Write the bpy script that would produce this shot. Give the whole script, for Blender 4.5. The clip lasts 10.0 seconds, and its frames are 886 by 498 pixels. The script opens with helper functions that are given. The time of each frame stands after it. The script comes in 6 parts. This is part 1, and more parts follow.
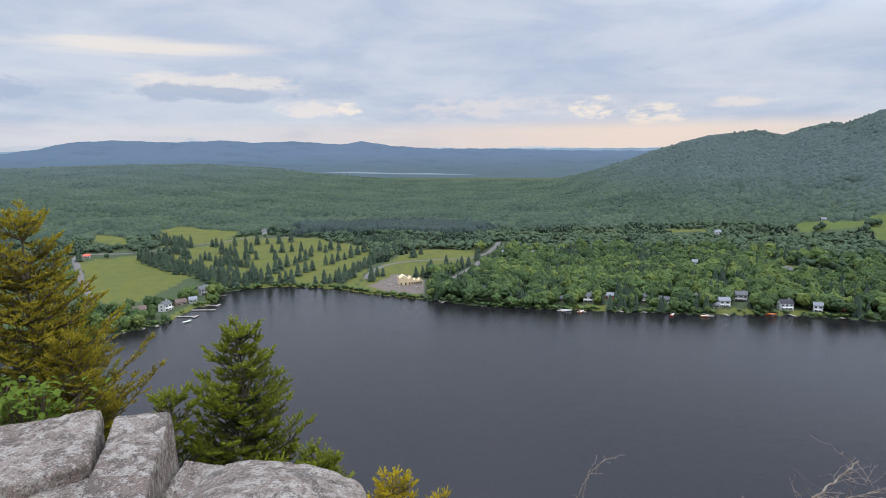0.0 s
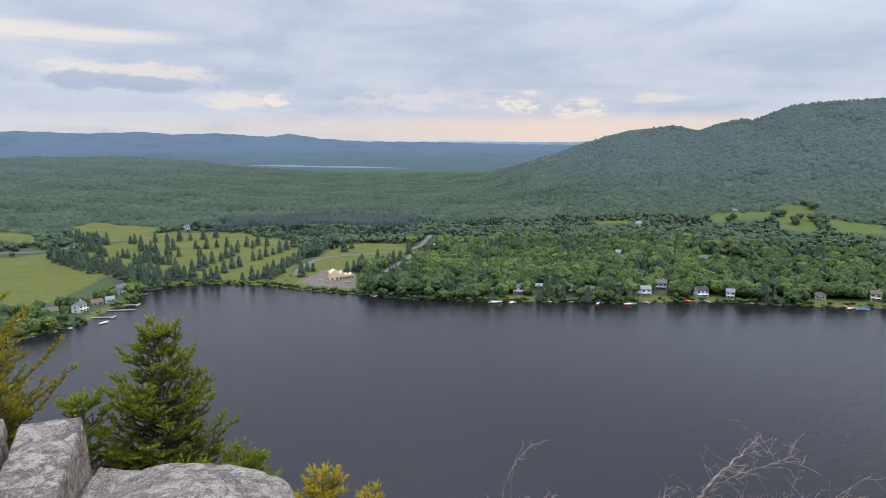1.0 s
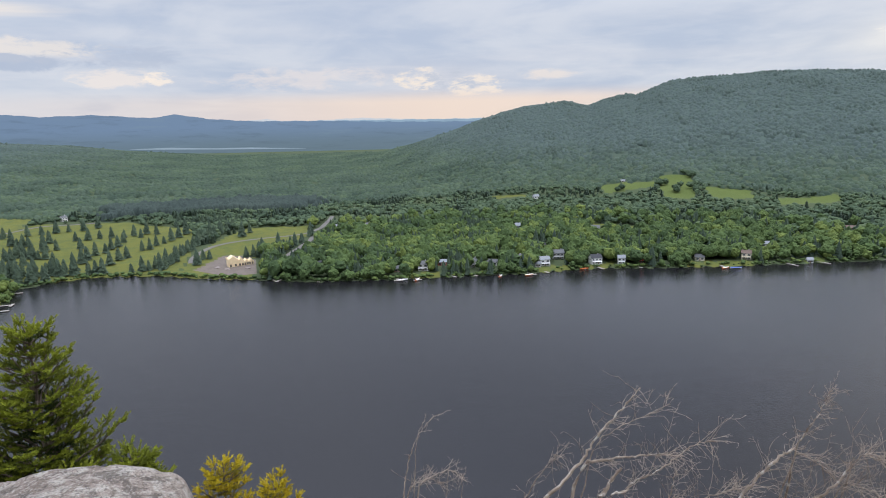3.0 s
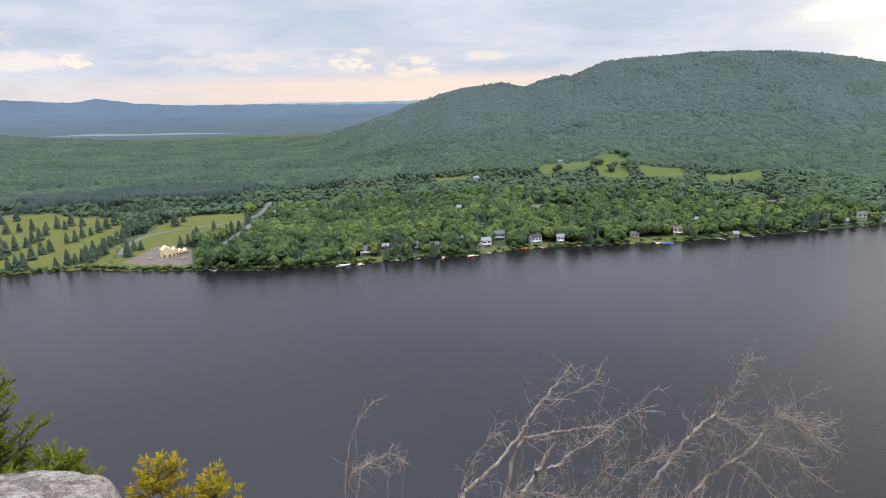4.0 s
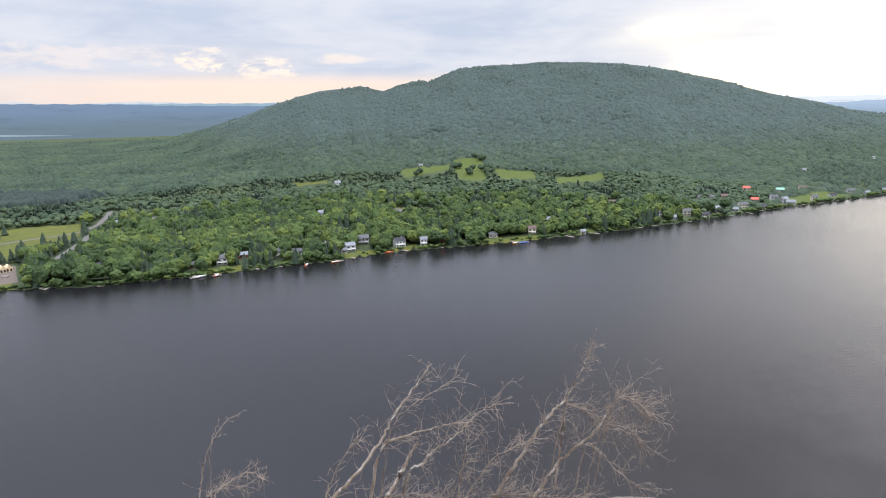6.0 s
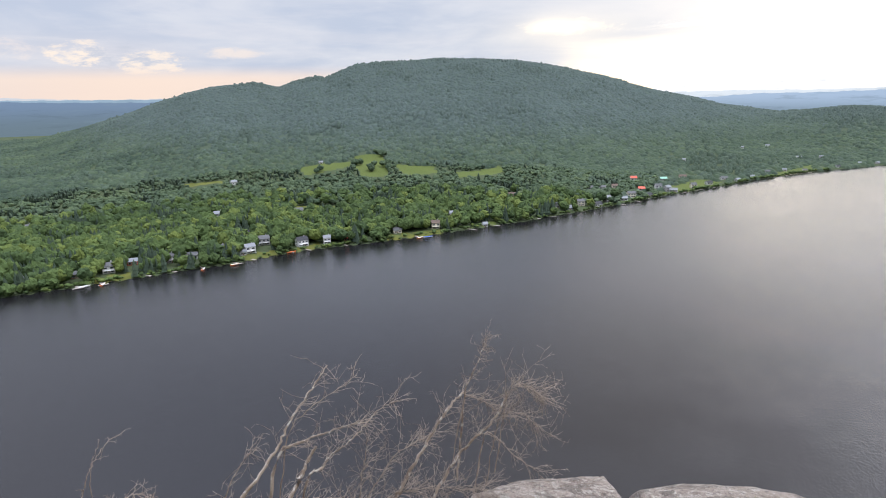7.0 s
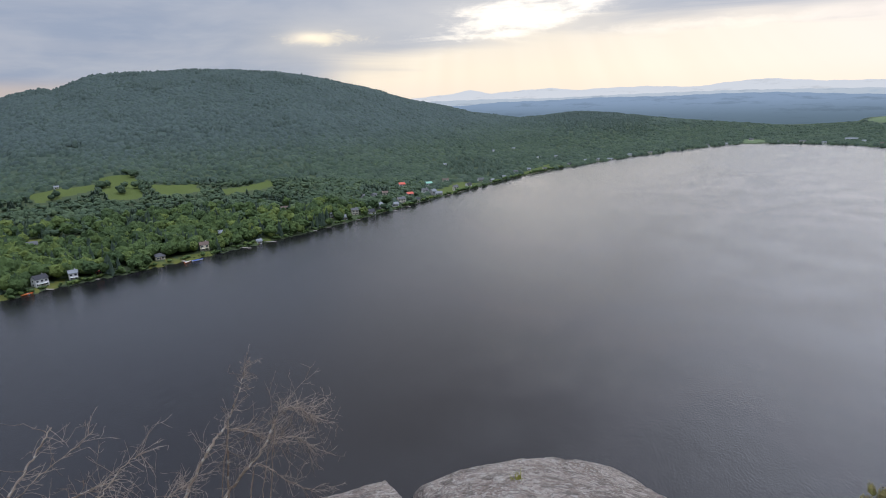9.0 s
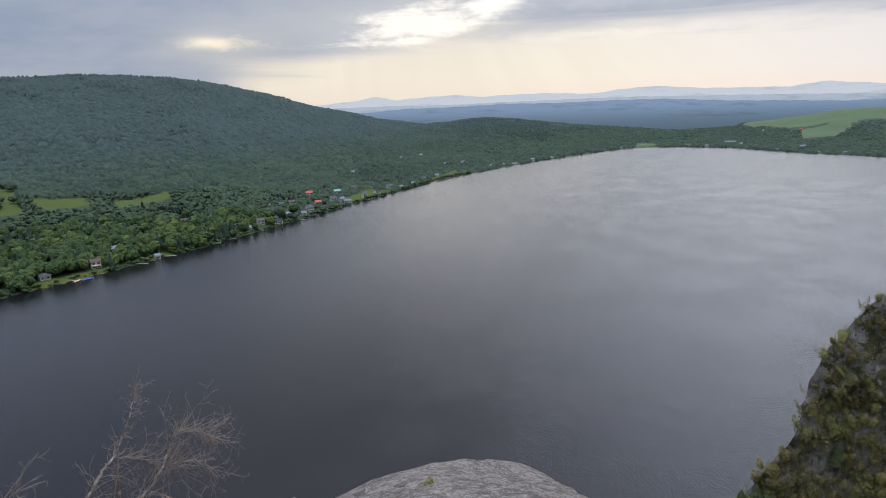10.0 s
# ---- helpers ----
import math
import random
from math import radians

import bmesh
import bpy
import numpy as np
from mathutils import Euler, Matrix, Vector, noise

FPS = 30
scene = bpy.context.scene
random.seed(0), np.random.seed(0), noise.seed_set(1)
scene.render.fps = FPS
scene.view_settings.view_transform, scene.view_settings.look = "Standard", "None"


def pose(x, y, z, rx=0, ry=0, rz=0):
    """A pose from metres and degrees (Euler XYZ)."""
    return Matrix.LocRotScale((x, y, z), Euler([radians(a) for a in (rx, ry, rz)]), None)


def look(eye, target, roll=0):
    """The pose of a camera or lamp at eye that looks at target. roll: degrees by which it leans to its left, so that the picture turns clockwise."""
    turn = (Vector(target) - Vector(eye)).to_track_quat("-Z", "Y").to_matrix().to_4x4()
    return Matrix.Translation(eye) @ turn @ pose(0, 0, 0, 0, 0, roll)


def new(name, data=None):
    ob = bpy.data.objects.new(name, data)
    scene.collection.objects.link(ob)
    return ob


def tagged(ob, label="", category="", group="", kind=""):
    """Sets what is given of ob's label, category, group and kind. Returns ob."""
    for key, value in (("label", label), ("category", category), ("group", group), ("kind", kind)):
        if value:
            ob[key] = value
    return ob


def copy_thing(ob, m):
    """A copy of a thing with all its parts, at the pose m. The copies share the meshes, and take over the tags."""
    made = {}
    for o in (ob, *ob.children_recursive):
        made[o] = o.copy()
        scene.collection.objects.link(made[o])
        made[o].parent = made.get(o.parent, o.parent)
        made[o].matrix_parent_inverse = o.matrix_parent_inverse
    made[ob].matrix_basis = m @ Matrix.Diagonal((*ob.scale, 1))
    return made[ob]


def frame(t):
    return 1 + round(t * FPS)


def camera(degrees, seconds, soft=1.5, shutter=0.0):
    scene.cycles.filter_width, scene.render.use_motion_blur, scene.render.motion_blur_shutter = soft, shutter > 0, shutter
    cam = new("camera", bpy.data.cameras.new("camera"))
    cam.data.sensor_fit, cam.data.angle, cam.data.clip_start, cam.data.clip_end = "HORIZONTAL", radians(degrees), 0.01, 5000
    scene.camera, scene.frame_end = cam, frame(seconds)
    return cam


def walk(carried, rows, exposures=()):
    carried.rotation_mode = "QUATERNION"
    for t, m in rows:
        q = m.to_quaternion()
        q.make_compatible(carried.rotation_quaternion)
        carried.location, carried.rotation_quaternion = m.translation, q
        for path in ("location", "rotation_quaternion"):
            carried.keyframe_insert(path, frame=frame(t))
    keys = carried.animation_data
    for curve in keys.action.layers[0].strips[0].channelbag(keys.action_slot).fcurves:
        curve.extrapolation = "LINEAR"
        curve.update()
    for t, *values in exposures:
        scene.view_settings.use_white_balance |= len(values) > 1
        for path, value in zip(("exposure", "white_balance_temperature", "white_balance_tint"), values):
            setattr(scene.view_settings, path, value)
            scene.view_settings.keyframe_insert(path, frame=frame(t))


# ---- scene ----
# ---- camera: held at arm's length by somebody who turns slowly to the right ----
cam = camera(71.3, 10.0, soft=1.0)
ROWS = [
    (0.0, 0.001, 0.000, 0.000, 80.88, 0.45, 0.01),
    (0.5, 0.021, -0.004, -0.003, 80.55, 0.53, -4.98),
    (1.0, 0.022, -0.004, -0.003, 80.24, 0.14, -6.37),
    (1.5, 0.034, -0.006, -0.001, 79.99, 0.47, -8.06),
    (2.0, 0.049, -0.013, -0.002, 79.56, 1.00, -11.64),
    (2.5, 0.053, -0.022, -0.003, 79.02, 0.86, -13.68),
    (4.0, 0.101, -0.041, 0.003, 76.45, 1.52, -21.19),
    (4.5, 0.112, -0.041, 0.005, 76.50, 1.00, -24.61),
    (5.0, 0.118, -0.041, 0.004, 76.44, 0.72, -27.33),
    (6.5, 0.158, -0.059, -0.005, 76.52, 0.67, -37.87),
    (7.0, 0.188, -0.075, -0.001, 76.12, 0.71, -42.93),
    (7.5, 0.224, -0.098, 0.003, 75.90, 0.03, -50.06),
    (8.0, 0.246, -0.114, 0.005, 76.07, 0.17, -55.55),
    (8.5, 0.265, -0.137, 0.005, 76.39, 1.33, -60.24),
    (9.0, 0.278, -0.155, 0.008, 76.69, 1.53, -64.02),
    (9.5, 0.286, -0.178, 0.008, 77.00, 1.81, -68.18),
    (10.0, 0.291, -0.202, 0.010, 77.05, 1.66, -72.50),
]
walk(cam, [(t, pose(x, y, 130.0 + z, rx, ry, rz)) for t, x, y, z, rx, ry, rz in ROWS],
     [(0.0, 0.05, 6350, 10), (2.5, 0.05, 6450, 10), (4.0, 0.26, 6650, 11), (4.5, 0.31, 6700, 11), (6.5, 0.34, 6700, 12), (7.0, 0.22, 6650, 12), (7.5, -0.08, 6600, 12), (8.0, -0.34, 6450, 12), (9.0, -0.46, 6200, 12), (10.0, -0.62, 6050, 11)])

# ---- sky and sun ----
SUN_AZ, SUN_EL = 98.0, 24.0


class Nodes:
    """A short way to write node trees."""

    def __init__(self, tree):
        self.tree = tree
        tree.nodes.clear()

    def node(self, kind):
        return self.tree.nodes.new(kind)

    def put(self, socket, value):
        if isinstance(value, bpy.types.NodeSocket):
            self.tree.links.new(value, socket)
        else:
            socket.default_value = value

    def math(self, op, a, b=0.0, c=0.0):
        n = self.node("ShaderNodeMath")
        n.operation = op
        for i, v in enumerate((a, b, c)):
            self.put(n.inputs[i], v)
        return n.outputs[0]

    def ramp(self, v, a, b, lo=0.0, hi=1.0):
        n = self.node("ShaderNodeMapRange")
        n.interpolation_type = "SMOOTHSTEP"
        for i, w in enumerate((v, a, b, lo, hi)):
            self.put(n.inputs[i], w)
        return n.outputs[0]

    def mix(self, f, a, b, blend="MIX"):
        n = self.node("ShaderNodeMix")
        n.data_type, n.blend_type = "RGBA", blend
        for s, v in zip((n.inputs[0], n.inputs[6], n.inputs[7]), (f, a, b)):
            if isinstance(v, tuple) and len(v) == 3:
                v = (*v, 1)
            self.put(s, v)
        return n.outputs[2]

    def noise(self, vec, scale, detail=4.0, rough=0.55, warp=0.0):
        n = self.node("ShaderNodeTexNoise")
        self.put(n.inputs["Vector"], vec)
        for key, v in (("Scale", scale), ("Detail", detail), ("Roughness", rough), ("Distortion", warp)):
            self.put(n.inputs[key], v)
        return n.outputs[0]

    def scaled(self, vec, s):
        n = self.node("ShaderNodeVectorMath")
        n.operation = "MULTIPLY"
        self.put(n.inputs[0], vec)
        self.put(n.inputs[1], s)
        return n.outputs[0]


def build_sky():
    world = bpy.data.worlds.new("sky")
    scene.world = world
    world.use_nodes = True
    n = Nodes(world.node_tree)
    way = n.node("ShaderNodeTexCoord").outputs["Generated"]
    sep = n.node("ShaderNodeSeparateXYZ")
    n.put(sep.inputs[0], way)
    x, y, z = sep.outputs
    az = n.math("MULTIPLY", n.math("ARCTAN2", x, y), 57.2958)
    el = n.math("MULTIPLY", n.math("ARCSINE", z), 57.2958)
    # a flat layer of cloud seen in perspective
    low = n.math("ADD", n.math("MAXIMUM", z, 0.0), 0.10)
    plane = n.node("ShaderNodeCombineXYZ")
    n.put(plane.inputs[0], n.math("DIVIDE", x, low))
    n.put(plane.inputs[1], n.math("DIVIDE", y, low))
    p = plane.outputs[0]
    big = n.noise(p, 0.9, 3.0, 0.5, 0.6)
    mid = n.noise(p, 2.6, 6.0, 0.6, 0.4)
    # small heaped clouds low over the horizon, in bearing and height
    flat = n.node("ShaderNodeCombineXYZ")
    n.put(flat.inputs[0], n.math("MULTIPLY", az, 0.055))
    n.put(flat.inputs[1], n.math("MULTIPLY", el, 0.16))
    heap = n.noise(flat.outputs[0], 6.5, 9.0, 0.66, 0.4)
    soft = n.noise(flat.outputs[0], 1.5, 5.0, 0.55, 0.5)
    streak = n.node("ShaderNodeCombineXYZ")
    n.put(streak.inputs[0], n.math("MULTIPLY", az, 0.03))
    n.put(streak.inputs[1], n.math("MULTIPLY", el, 0.35))
    band = n.noise(streak.outputs[0], 1.7, 5.0, 0.55, 0.7)

    def glow(a, e, wide, high):
        u = n.math("POWER", n.math("DIVIDE", n.math("SUBTRACT", az, a), wide), 2.0)
        v = n.math("POWER", n.math("DIVIDE", n.math("SUBTRACT", el, e), high), 2.0)
        return n.math("EXPONENT", n.math("MULTIPLY", n.math("ADD", u, v), -1.0))

    # the cloud deck: soft grey-blue patches
    cloud = n.mix(n.ramp(n.math("ADD", n.math("MULTIPLY", big, 0.35), n.math("MULTIPLY", soft, 0.65)), 0.38, 0.62), (0.47, 0.54, 0.68), (0.62, 0.66, 0.75))
    cloud = n.mix(n.math("MULTIPLY", n.ramp(mid, 0.46, 0.72), 0.2), cloud, (0.68, 0.70, 0.77))
    cloud = n.mix(n.math("MULTIPLY", n.ramp(band, 0.46, 0.66), n.ramp(el, 11.0, 4.0, 0.0, 0.25)), cloud, (0.76, 0.75, 0.79))
    # a darker part of the deck over the mountain
    cloud = n.mix(n.math("MULTIPLY", glow(44.0, 8.5, 14.0, 6.0), 0.16), cloud, n.mix(n.ramp(mid, 0.4, 0.65), (0.34, 0.41, 0.54), (0.47, 0.53, 0.64)))
    # a lit bank in the north-west, flat grey heaps under it, bright heaps in the north
    lift = n.math("ADD", n.math("MULTIPLY", n.math("SUBTRACT", heap, 0.5), 2.2), n.math("MULTIPLY", n.math("SUBTRACT", soft, 0.5), 0.8))

    def heaps(under, a, e, wide, high, gain, lo, hi, most, colour):
        """Ragged cloud round one bearing and height."""
        g = glow(a, e, wide, high)
        f = n.math("MULTIPLY", n.ramp(n.math("ADD", g, n.math("MULTIPLY", lift, gain)), lo, hi, 0.0, most), n.ramp(g, 0.03, 0.4))
        return n.mix(f, under, colour)

    bank = glow(-26.0, 8.3, 11.5, 1.0)
    cloud = n.mix(n.ramp(n.math("ADD", bank, n.math("MULTIPLY", n.math("SUBTRACT", band, 0.5), 1.6)), 0.35, 0.95, 0.0, 0.85), cloud, (0.88, 0.80, 0.73))
    cloud = heaps(cloud, -19.0, 5.6, 8.0, 0.9, 1.0, 0.2, 0.8, 0.75, (0.84, 0.77, 0.72))
    cloud = heaps(cloud, -19.5, 4.9, 7.5, 0.75, 1.0, 0.3, 0.75, 0.8, (0.40, 0.47, 0.62))
    cloud = heaps(cloud, -34.5, 4.8, 3.5, 0.8, 1.0, 0.3, 0.75, 0.7, (0.40, 0.47, 0.62))
    cloud = heaps(cloud, -9.8, 5.3, 4.0, 1.0, 1.0, 0.3, 0.9, 0.55, (0.42, 0.48, 0.62))
    cloud = heaps(cloud, -11.0, 3.7, 4.0, 0.8, 1.2, 0.3, 0.9, 0.75, (0.86, 0.78, 0.74))
    cloud = heaps(cloud, 4.0, 3.7, 8.0, 1.0, 1.3, 0.3, 1.0, 0.6, (0.80, 0.73, 0.72))
    crumb = n.math("MULTIPLY", n.math("SUBTRACT", n.noise(flat.outputs[0], 9.0, 9.0, 0.68, 0.25), 0.5), 3.0)

    def broken(under, a, e, wide, high, lo, hi, most, colour, sign=1.0):
        """Cloud torn into small rags round one bearing and height."""
        g = n.math("MINIMUM", n.math("MULTIPLY", glow(a, e, wide, high), 1.6), 0.8)
        f = n.math("MULTIPLY", n.ramp(n.math("ADD", g, n.math("MULTIPLY", crumb, sign)), lo, hi, 0.0, most), n.ramp(g, 0.12, 0.5))
        return n.mix(f, under, colour)

    cloud = n.mix(n.math("MULTIPLY", glow(14.5, 3.6, 6.5, 1.3), 0.4), cloud, (0.74, 0.70, 0.72))
    cloud = broken(cloud, 13.4, 3.5, 1.9, 1.0, 0.45, 1.1, 0.85, (0.92, 0.81, 0.71))
    cloud = broken(cloud, 18.8, 2.9, 2.5, 0.9, 0.45, 1.1, 0.8, (0.92, 0.81, 0.71))
    cloud = broken(cloud, 16.4, 3.2, 3.4, 1.1, 0.6, 1.2, 0.9, (0.52, 0.56, 0.66), -1.0)
    cloud = broken(cloud, -8.3, 3.7, 1.1, 0.55, 0.4, 0.9, 0.8, (0.95, 0.84, 0.74))
    cloud = heaps(cloud, 25.0, 3.8, 2.4, 0.55, 1.0, 0.3, 0.9, 0.7, (0.84, 0.75, 0.70))
    # clearer, warmer air along the horizon
    warm = n.math("MULTIPLY", n.ramp(el, 2.9, 1.5), n.math("ADD", n.math("MULTIPLY", glow(18.0, 0.0, 26.0, 30.0), 0.8), 0.15))
    cloud = n.mix(warm, cloud, (0.86, 0.71, 0.62))
    # the open, glowing sky under the edge of the deck, to the east, with faint shafts of light
    edge = n.math("ADD", n.ramp(az, 54.0, 76.0, 3.4, 6.2), n.math("MULTIPLY", n.math("SUBTRACT", band, 0.5), 4.0))
    under = n.math("MULTIPLY", n.ramp(n.math("SUBTRACT", el, edge), 1.6, -1.2), n.ramp(az, 51.5, 57.5))
    beam = n.node("ShaderNodeCombineXYZ")
    n.put(beam.inputs[0], n.math("ADD", n.math("MULTIPLY", az, 0.22), n.math("MULTIPLY", el, n.math("MULTIPLY", n.math("SUBTRACT", az, 66.0), 0.01))))
    shaft = n.ramp(n.noise(beam.outputs[0], 1.0, 2.0), 0.3, 0.7)
    open_sky = n.mix(n.ramp(az, 66.0, 112.0), n.mix(shaft, (1.46, 1.25, 0.94), (1.54, 1.34, 1.03)), (1.26, 1.17, 1.10))
    open_sky = n.mix(n.ramp(el, 3.0, 0.5, 0.0, 0.45), open_sky, (1.30, 1.10, 0.94))
    cloud = n.mix(under, cloud, open_sky)
    # rifts in the deck round the hidden sun, climbing to the right
    rise = n.math("SUBTRACT", el, n.math("MULTIPLY", n.math("SUBTRACT", az, 70.0), 0.17))

    def rift(under, a, e, wide, high, gain, lo, hi, most, colour):
        u = n.math("POWER", n.math("DIVIDE", n.math("SUBTRACT", az, a), wide), 2.0)
        v = n.math("POWER", n.math("DIVIDE", n.math("SUBTRACT", rise, e), high), 2.0)
        g = n.math("EXPONENT", n.math("MULTIPLY", n.math("ADD", u, v), -1.0))
        tear = n.math("ADD", n.math("MULTIPLY", n.math("SUBTRACT", band, 0.5), 1.6), n.math("MULTIPLY", n.math("SUBTRACT", heap, 0.5), 1.2))
        f = n.math("MULTIPLY", n.ramp(n.math("ADD", g, n.math("MULTIPLY", tear, gain)), lo, hi, 0.0, most), n.ramp(g, 0.02, 0.5))
        return n.mix(f, under, colour)

    cloud = n.mix(n.math("MULTIPLY", glow(69.0, 7.5, 14.0, 4.5), 0.55), cloud, (1.18, 1.10, 0.98))
    cloud = rift(cloud, 70.5, 6.9, 8.0, 1.7, 1.7, 0.2, 1.15, 0.95, (1.85, 1.68, 1.42))
    cloud = rift(cloud, 77.0, 7.2, 3.0, 1.3, 0.6, 0.3, 1.1, 0.9, (1.9, 1.75, 1.5))
    cloud = heaps(cloud, 86.0, 5.7, 9.0, 0.6, 1.0, 0.2, 1.2, 0.75, (1.5, 1.36, 1.16))
    cloud = heaps(cloud, 99.0, 5.7, 10.0, 0.5, 1.0, 0.2, 1.2, 0.6, (1.32, 1.2, 1.1))
    cloud = heaps(cloud, 86.0, 8.2, 7.0, 0.9, 1.0, 0.3, 1.2, 0.5, (0.86, 0.86, 0.92))
    cloud = n.mix(n.math("MULTIPLY", glow(53.6, 5.4, 5.5, 1.5), 0.5), cloud, (1.12, 1.02, 0.86))
    cloud = heaps(cloud, 54.0, 5.6, 4.2, 0.7, 1.1, 0.3, 1.2, 0.85, (1.55, 1.34, 0.98))
    cloud = n.mix(n.math("MULTIPLY", glow(52.6, 5.8, 1.6, 0.42), 0.8), cloud, (1.75, 1.5, 1.1))
    # overcast dome brighter overhead, with added patches above the view that tune the water
    dome = n.node("ShaderNodeVectorMath")
    dome.operation = "SCALE"
    n.put(dome.inputs[0], cloud)
    n.put(dome.inputs["Scale"], n.math("ADD", n.ramp(el, 24.0, 72.0, 1.0, 6.5), n.math("MULTIPLY", n.ramp(el, 7.5, 15.0), n.math("SUBTRACT", n.math("ADD", n.math("MULTIPLY", glow(106.0, 20.0, 22.0, 20.0), 2.4), n.math("MULTIPLY", glow(41.0, 15.0, 16.0, 7.0), 0.8)), n.math("MULTIPLY", glow(60.0, 36.0, 26.0, 16.0), 1.4)))))
    cloud = dome.outputs[0]
    clear = n.node("ShaderNodeTexSky")
    clear.sky_type, clear.sun_disc = "NISHITA", False
    clear.sun_elevation, clear.sun_rotation = radians(SUN_EL), radians(SUN_AZ)
    dim = n.node("ShaderNodeVectorMath")
    dim.operation = "SCALE"
    n.put(dim.inputs[0], clear.outputs[0])
    n.put(dim.inputs["Scale"], 0.12)
    colour = n.mix(0.93, dim.outputs[0], cloud)
    out, back = n.node("ShaderNodeOutputWorld"), n.node("ShaderNodeBackground")
    n.put(back.inputs[0], colour)
    n.put(back.inputs[1], 1.0)
    n.put(out.inputs[0], back.outputs[0])


build_sky()
sun = new("sun", bpy.data.lights.new("sun", "SUN"))
sun.data.energy, sun.data.angle, sun.data.color = 0.8, radians(90), (1.0, 0.96, 0.91)
sun.matrix_world = look((0, 0, 300), (-math.sin(radians(SUN_AZ)) * math.cos(radians(42)), -math.cos(radians(SUN_AZ)) * math.cos(radians(42)), 300 - math.sin(radians(42))))


# ---- materials ----
def material(name, build, rough=0.8, spec=0.3, metal=0.0):
    """A principled material; build(n, bsdf, place) sets its colour and relief."""
    m = bpy.data.materials.new(name)
    m.use_nodes = True
    n = Nodes(m.node_tree)
    bsdf, out = n.node("ShaderNodeBsdfPrincipled"), n.node("ShaderNodeOutputMaterial")
    n.put(out.inputs[0], bsdf.outputs[0])
    bsdf.inputs["Roughness"].default_value = rough
    bsdf.inputs["Specular IOR Level"].default_value = spec
    bsdf.inputs["Metallic"].default_value = metal
    build(n, bsdf, n.node("ShaderNodeTexCoord").outputs["Object"])
    return m


def relief(n, bsdf, value, strength, distance):
    b = n.node("ShaderNodeBump")
    b.inputs["Strength"].default_value, b.inputs["Distance"].default_value = strength, distance
    n.put(b.inputs["Height"], value)
    n.put(bsdf.inputs["Normal"], b.outputs[0])


def plain(name, colour, rough=0.7, scale=3.0, vary=0.25, spec=0.3, metal=0.0):
    def build(n, bsdf, place):
        a = n.noise(place, scale, 5.0)
        dark = tuple(c * (1 - vary) for c in colour)
        light = tuple(min(1.0, c * (1 + vary)) for c in colour)
        n.put(bsdf.inputs["Base Color"], n.mix(a, dark, light))
        relief(n, bsdf, n.noise(place, scale * 8, 3.0), 0.15, 0.02)
    return material(name, build, rough, spec, metal)


def attribute(n, name):
    a = n.node("ShaderNodeAttribute")
    a.attribute_name = name
    return a.outputs["Fac"]


def let_light_through(m, share):
    """Thin leaves pass on some of the light that falls on their backs."""
    n = m.node_tree
    bsdf = [q for q in n.nodes if q.type == "BSDF_PRINCIPLED"][0]
    out = [q for q in n.nodes if q.type == "OUTPUT_MATERIAL"][0]
    thin, both = n.nodes.new("ShaderNodeBsdfTranslucent"), n.nodes.new("ShaderNodeMixShader")
    n.links.new(bsdf.inputs["Base Color"].links[0].from_socket, thin.inputs[0])
    both.inputs[0].default_value = share
    n.links.new(bsdf.outputs[0], both.inputs[1])
    n.links.new(thin.outputs[0], both.inputs[2])
    n.links.new(both.outputs[0], out.inputs[0])
    return m


def leafage(name, dark, mid, light, grain=0.5, haze_tint=None):
    """Crowns seen from afar: a tone for each tree, finer mottling, and blue haze painted into the colour with the
    altitude.
    """
    def build(n, bsdf, place):
        tone = attribute(n, "tone")
        c = n.mix(n.ramp(tone, 0.0, 0.55), dark, mid)
        c = n.mix(n.ramp(tone, 0.5, 1.0), c, light)
        if haze_tint:
            c = n.mix(attribute(n, "haze_tint"), c, n.mix(tone, haze_tint, tuple(v * 1.3 for v in haze_tint)))
        speck = n.noise(place, grain, 4.0, 0.7)
        c = n.mix(n.ramp(speck, 0.5, 0.68, 0.0, 0.25), c, n.mix(1.0, c, (1.5, 1.45, 1.3), "MULTIPLY"))
        c = n.mix(n.ramp(speck, 0.5, 0.34, 0.0, 0.3), c, n.mix(1.0, c, (0.6, 0.6, 0.62), "MULTIPLY"))
        n.put(bsdf.inputs["Base Color"], c)
    return let_light_through(material(name, build, 0.8, 0.1), 0.05)


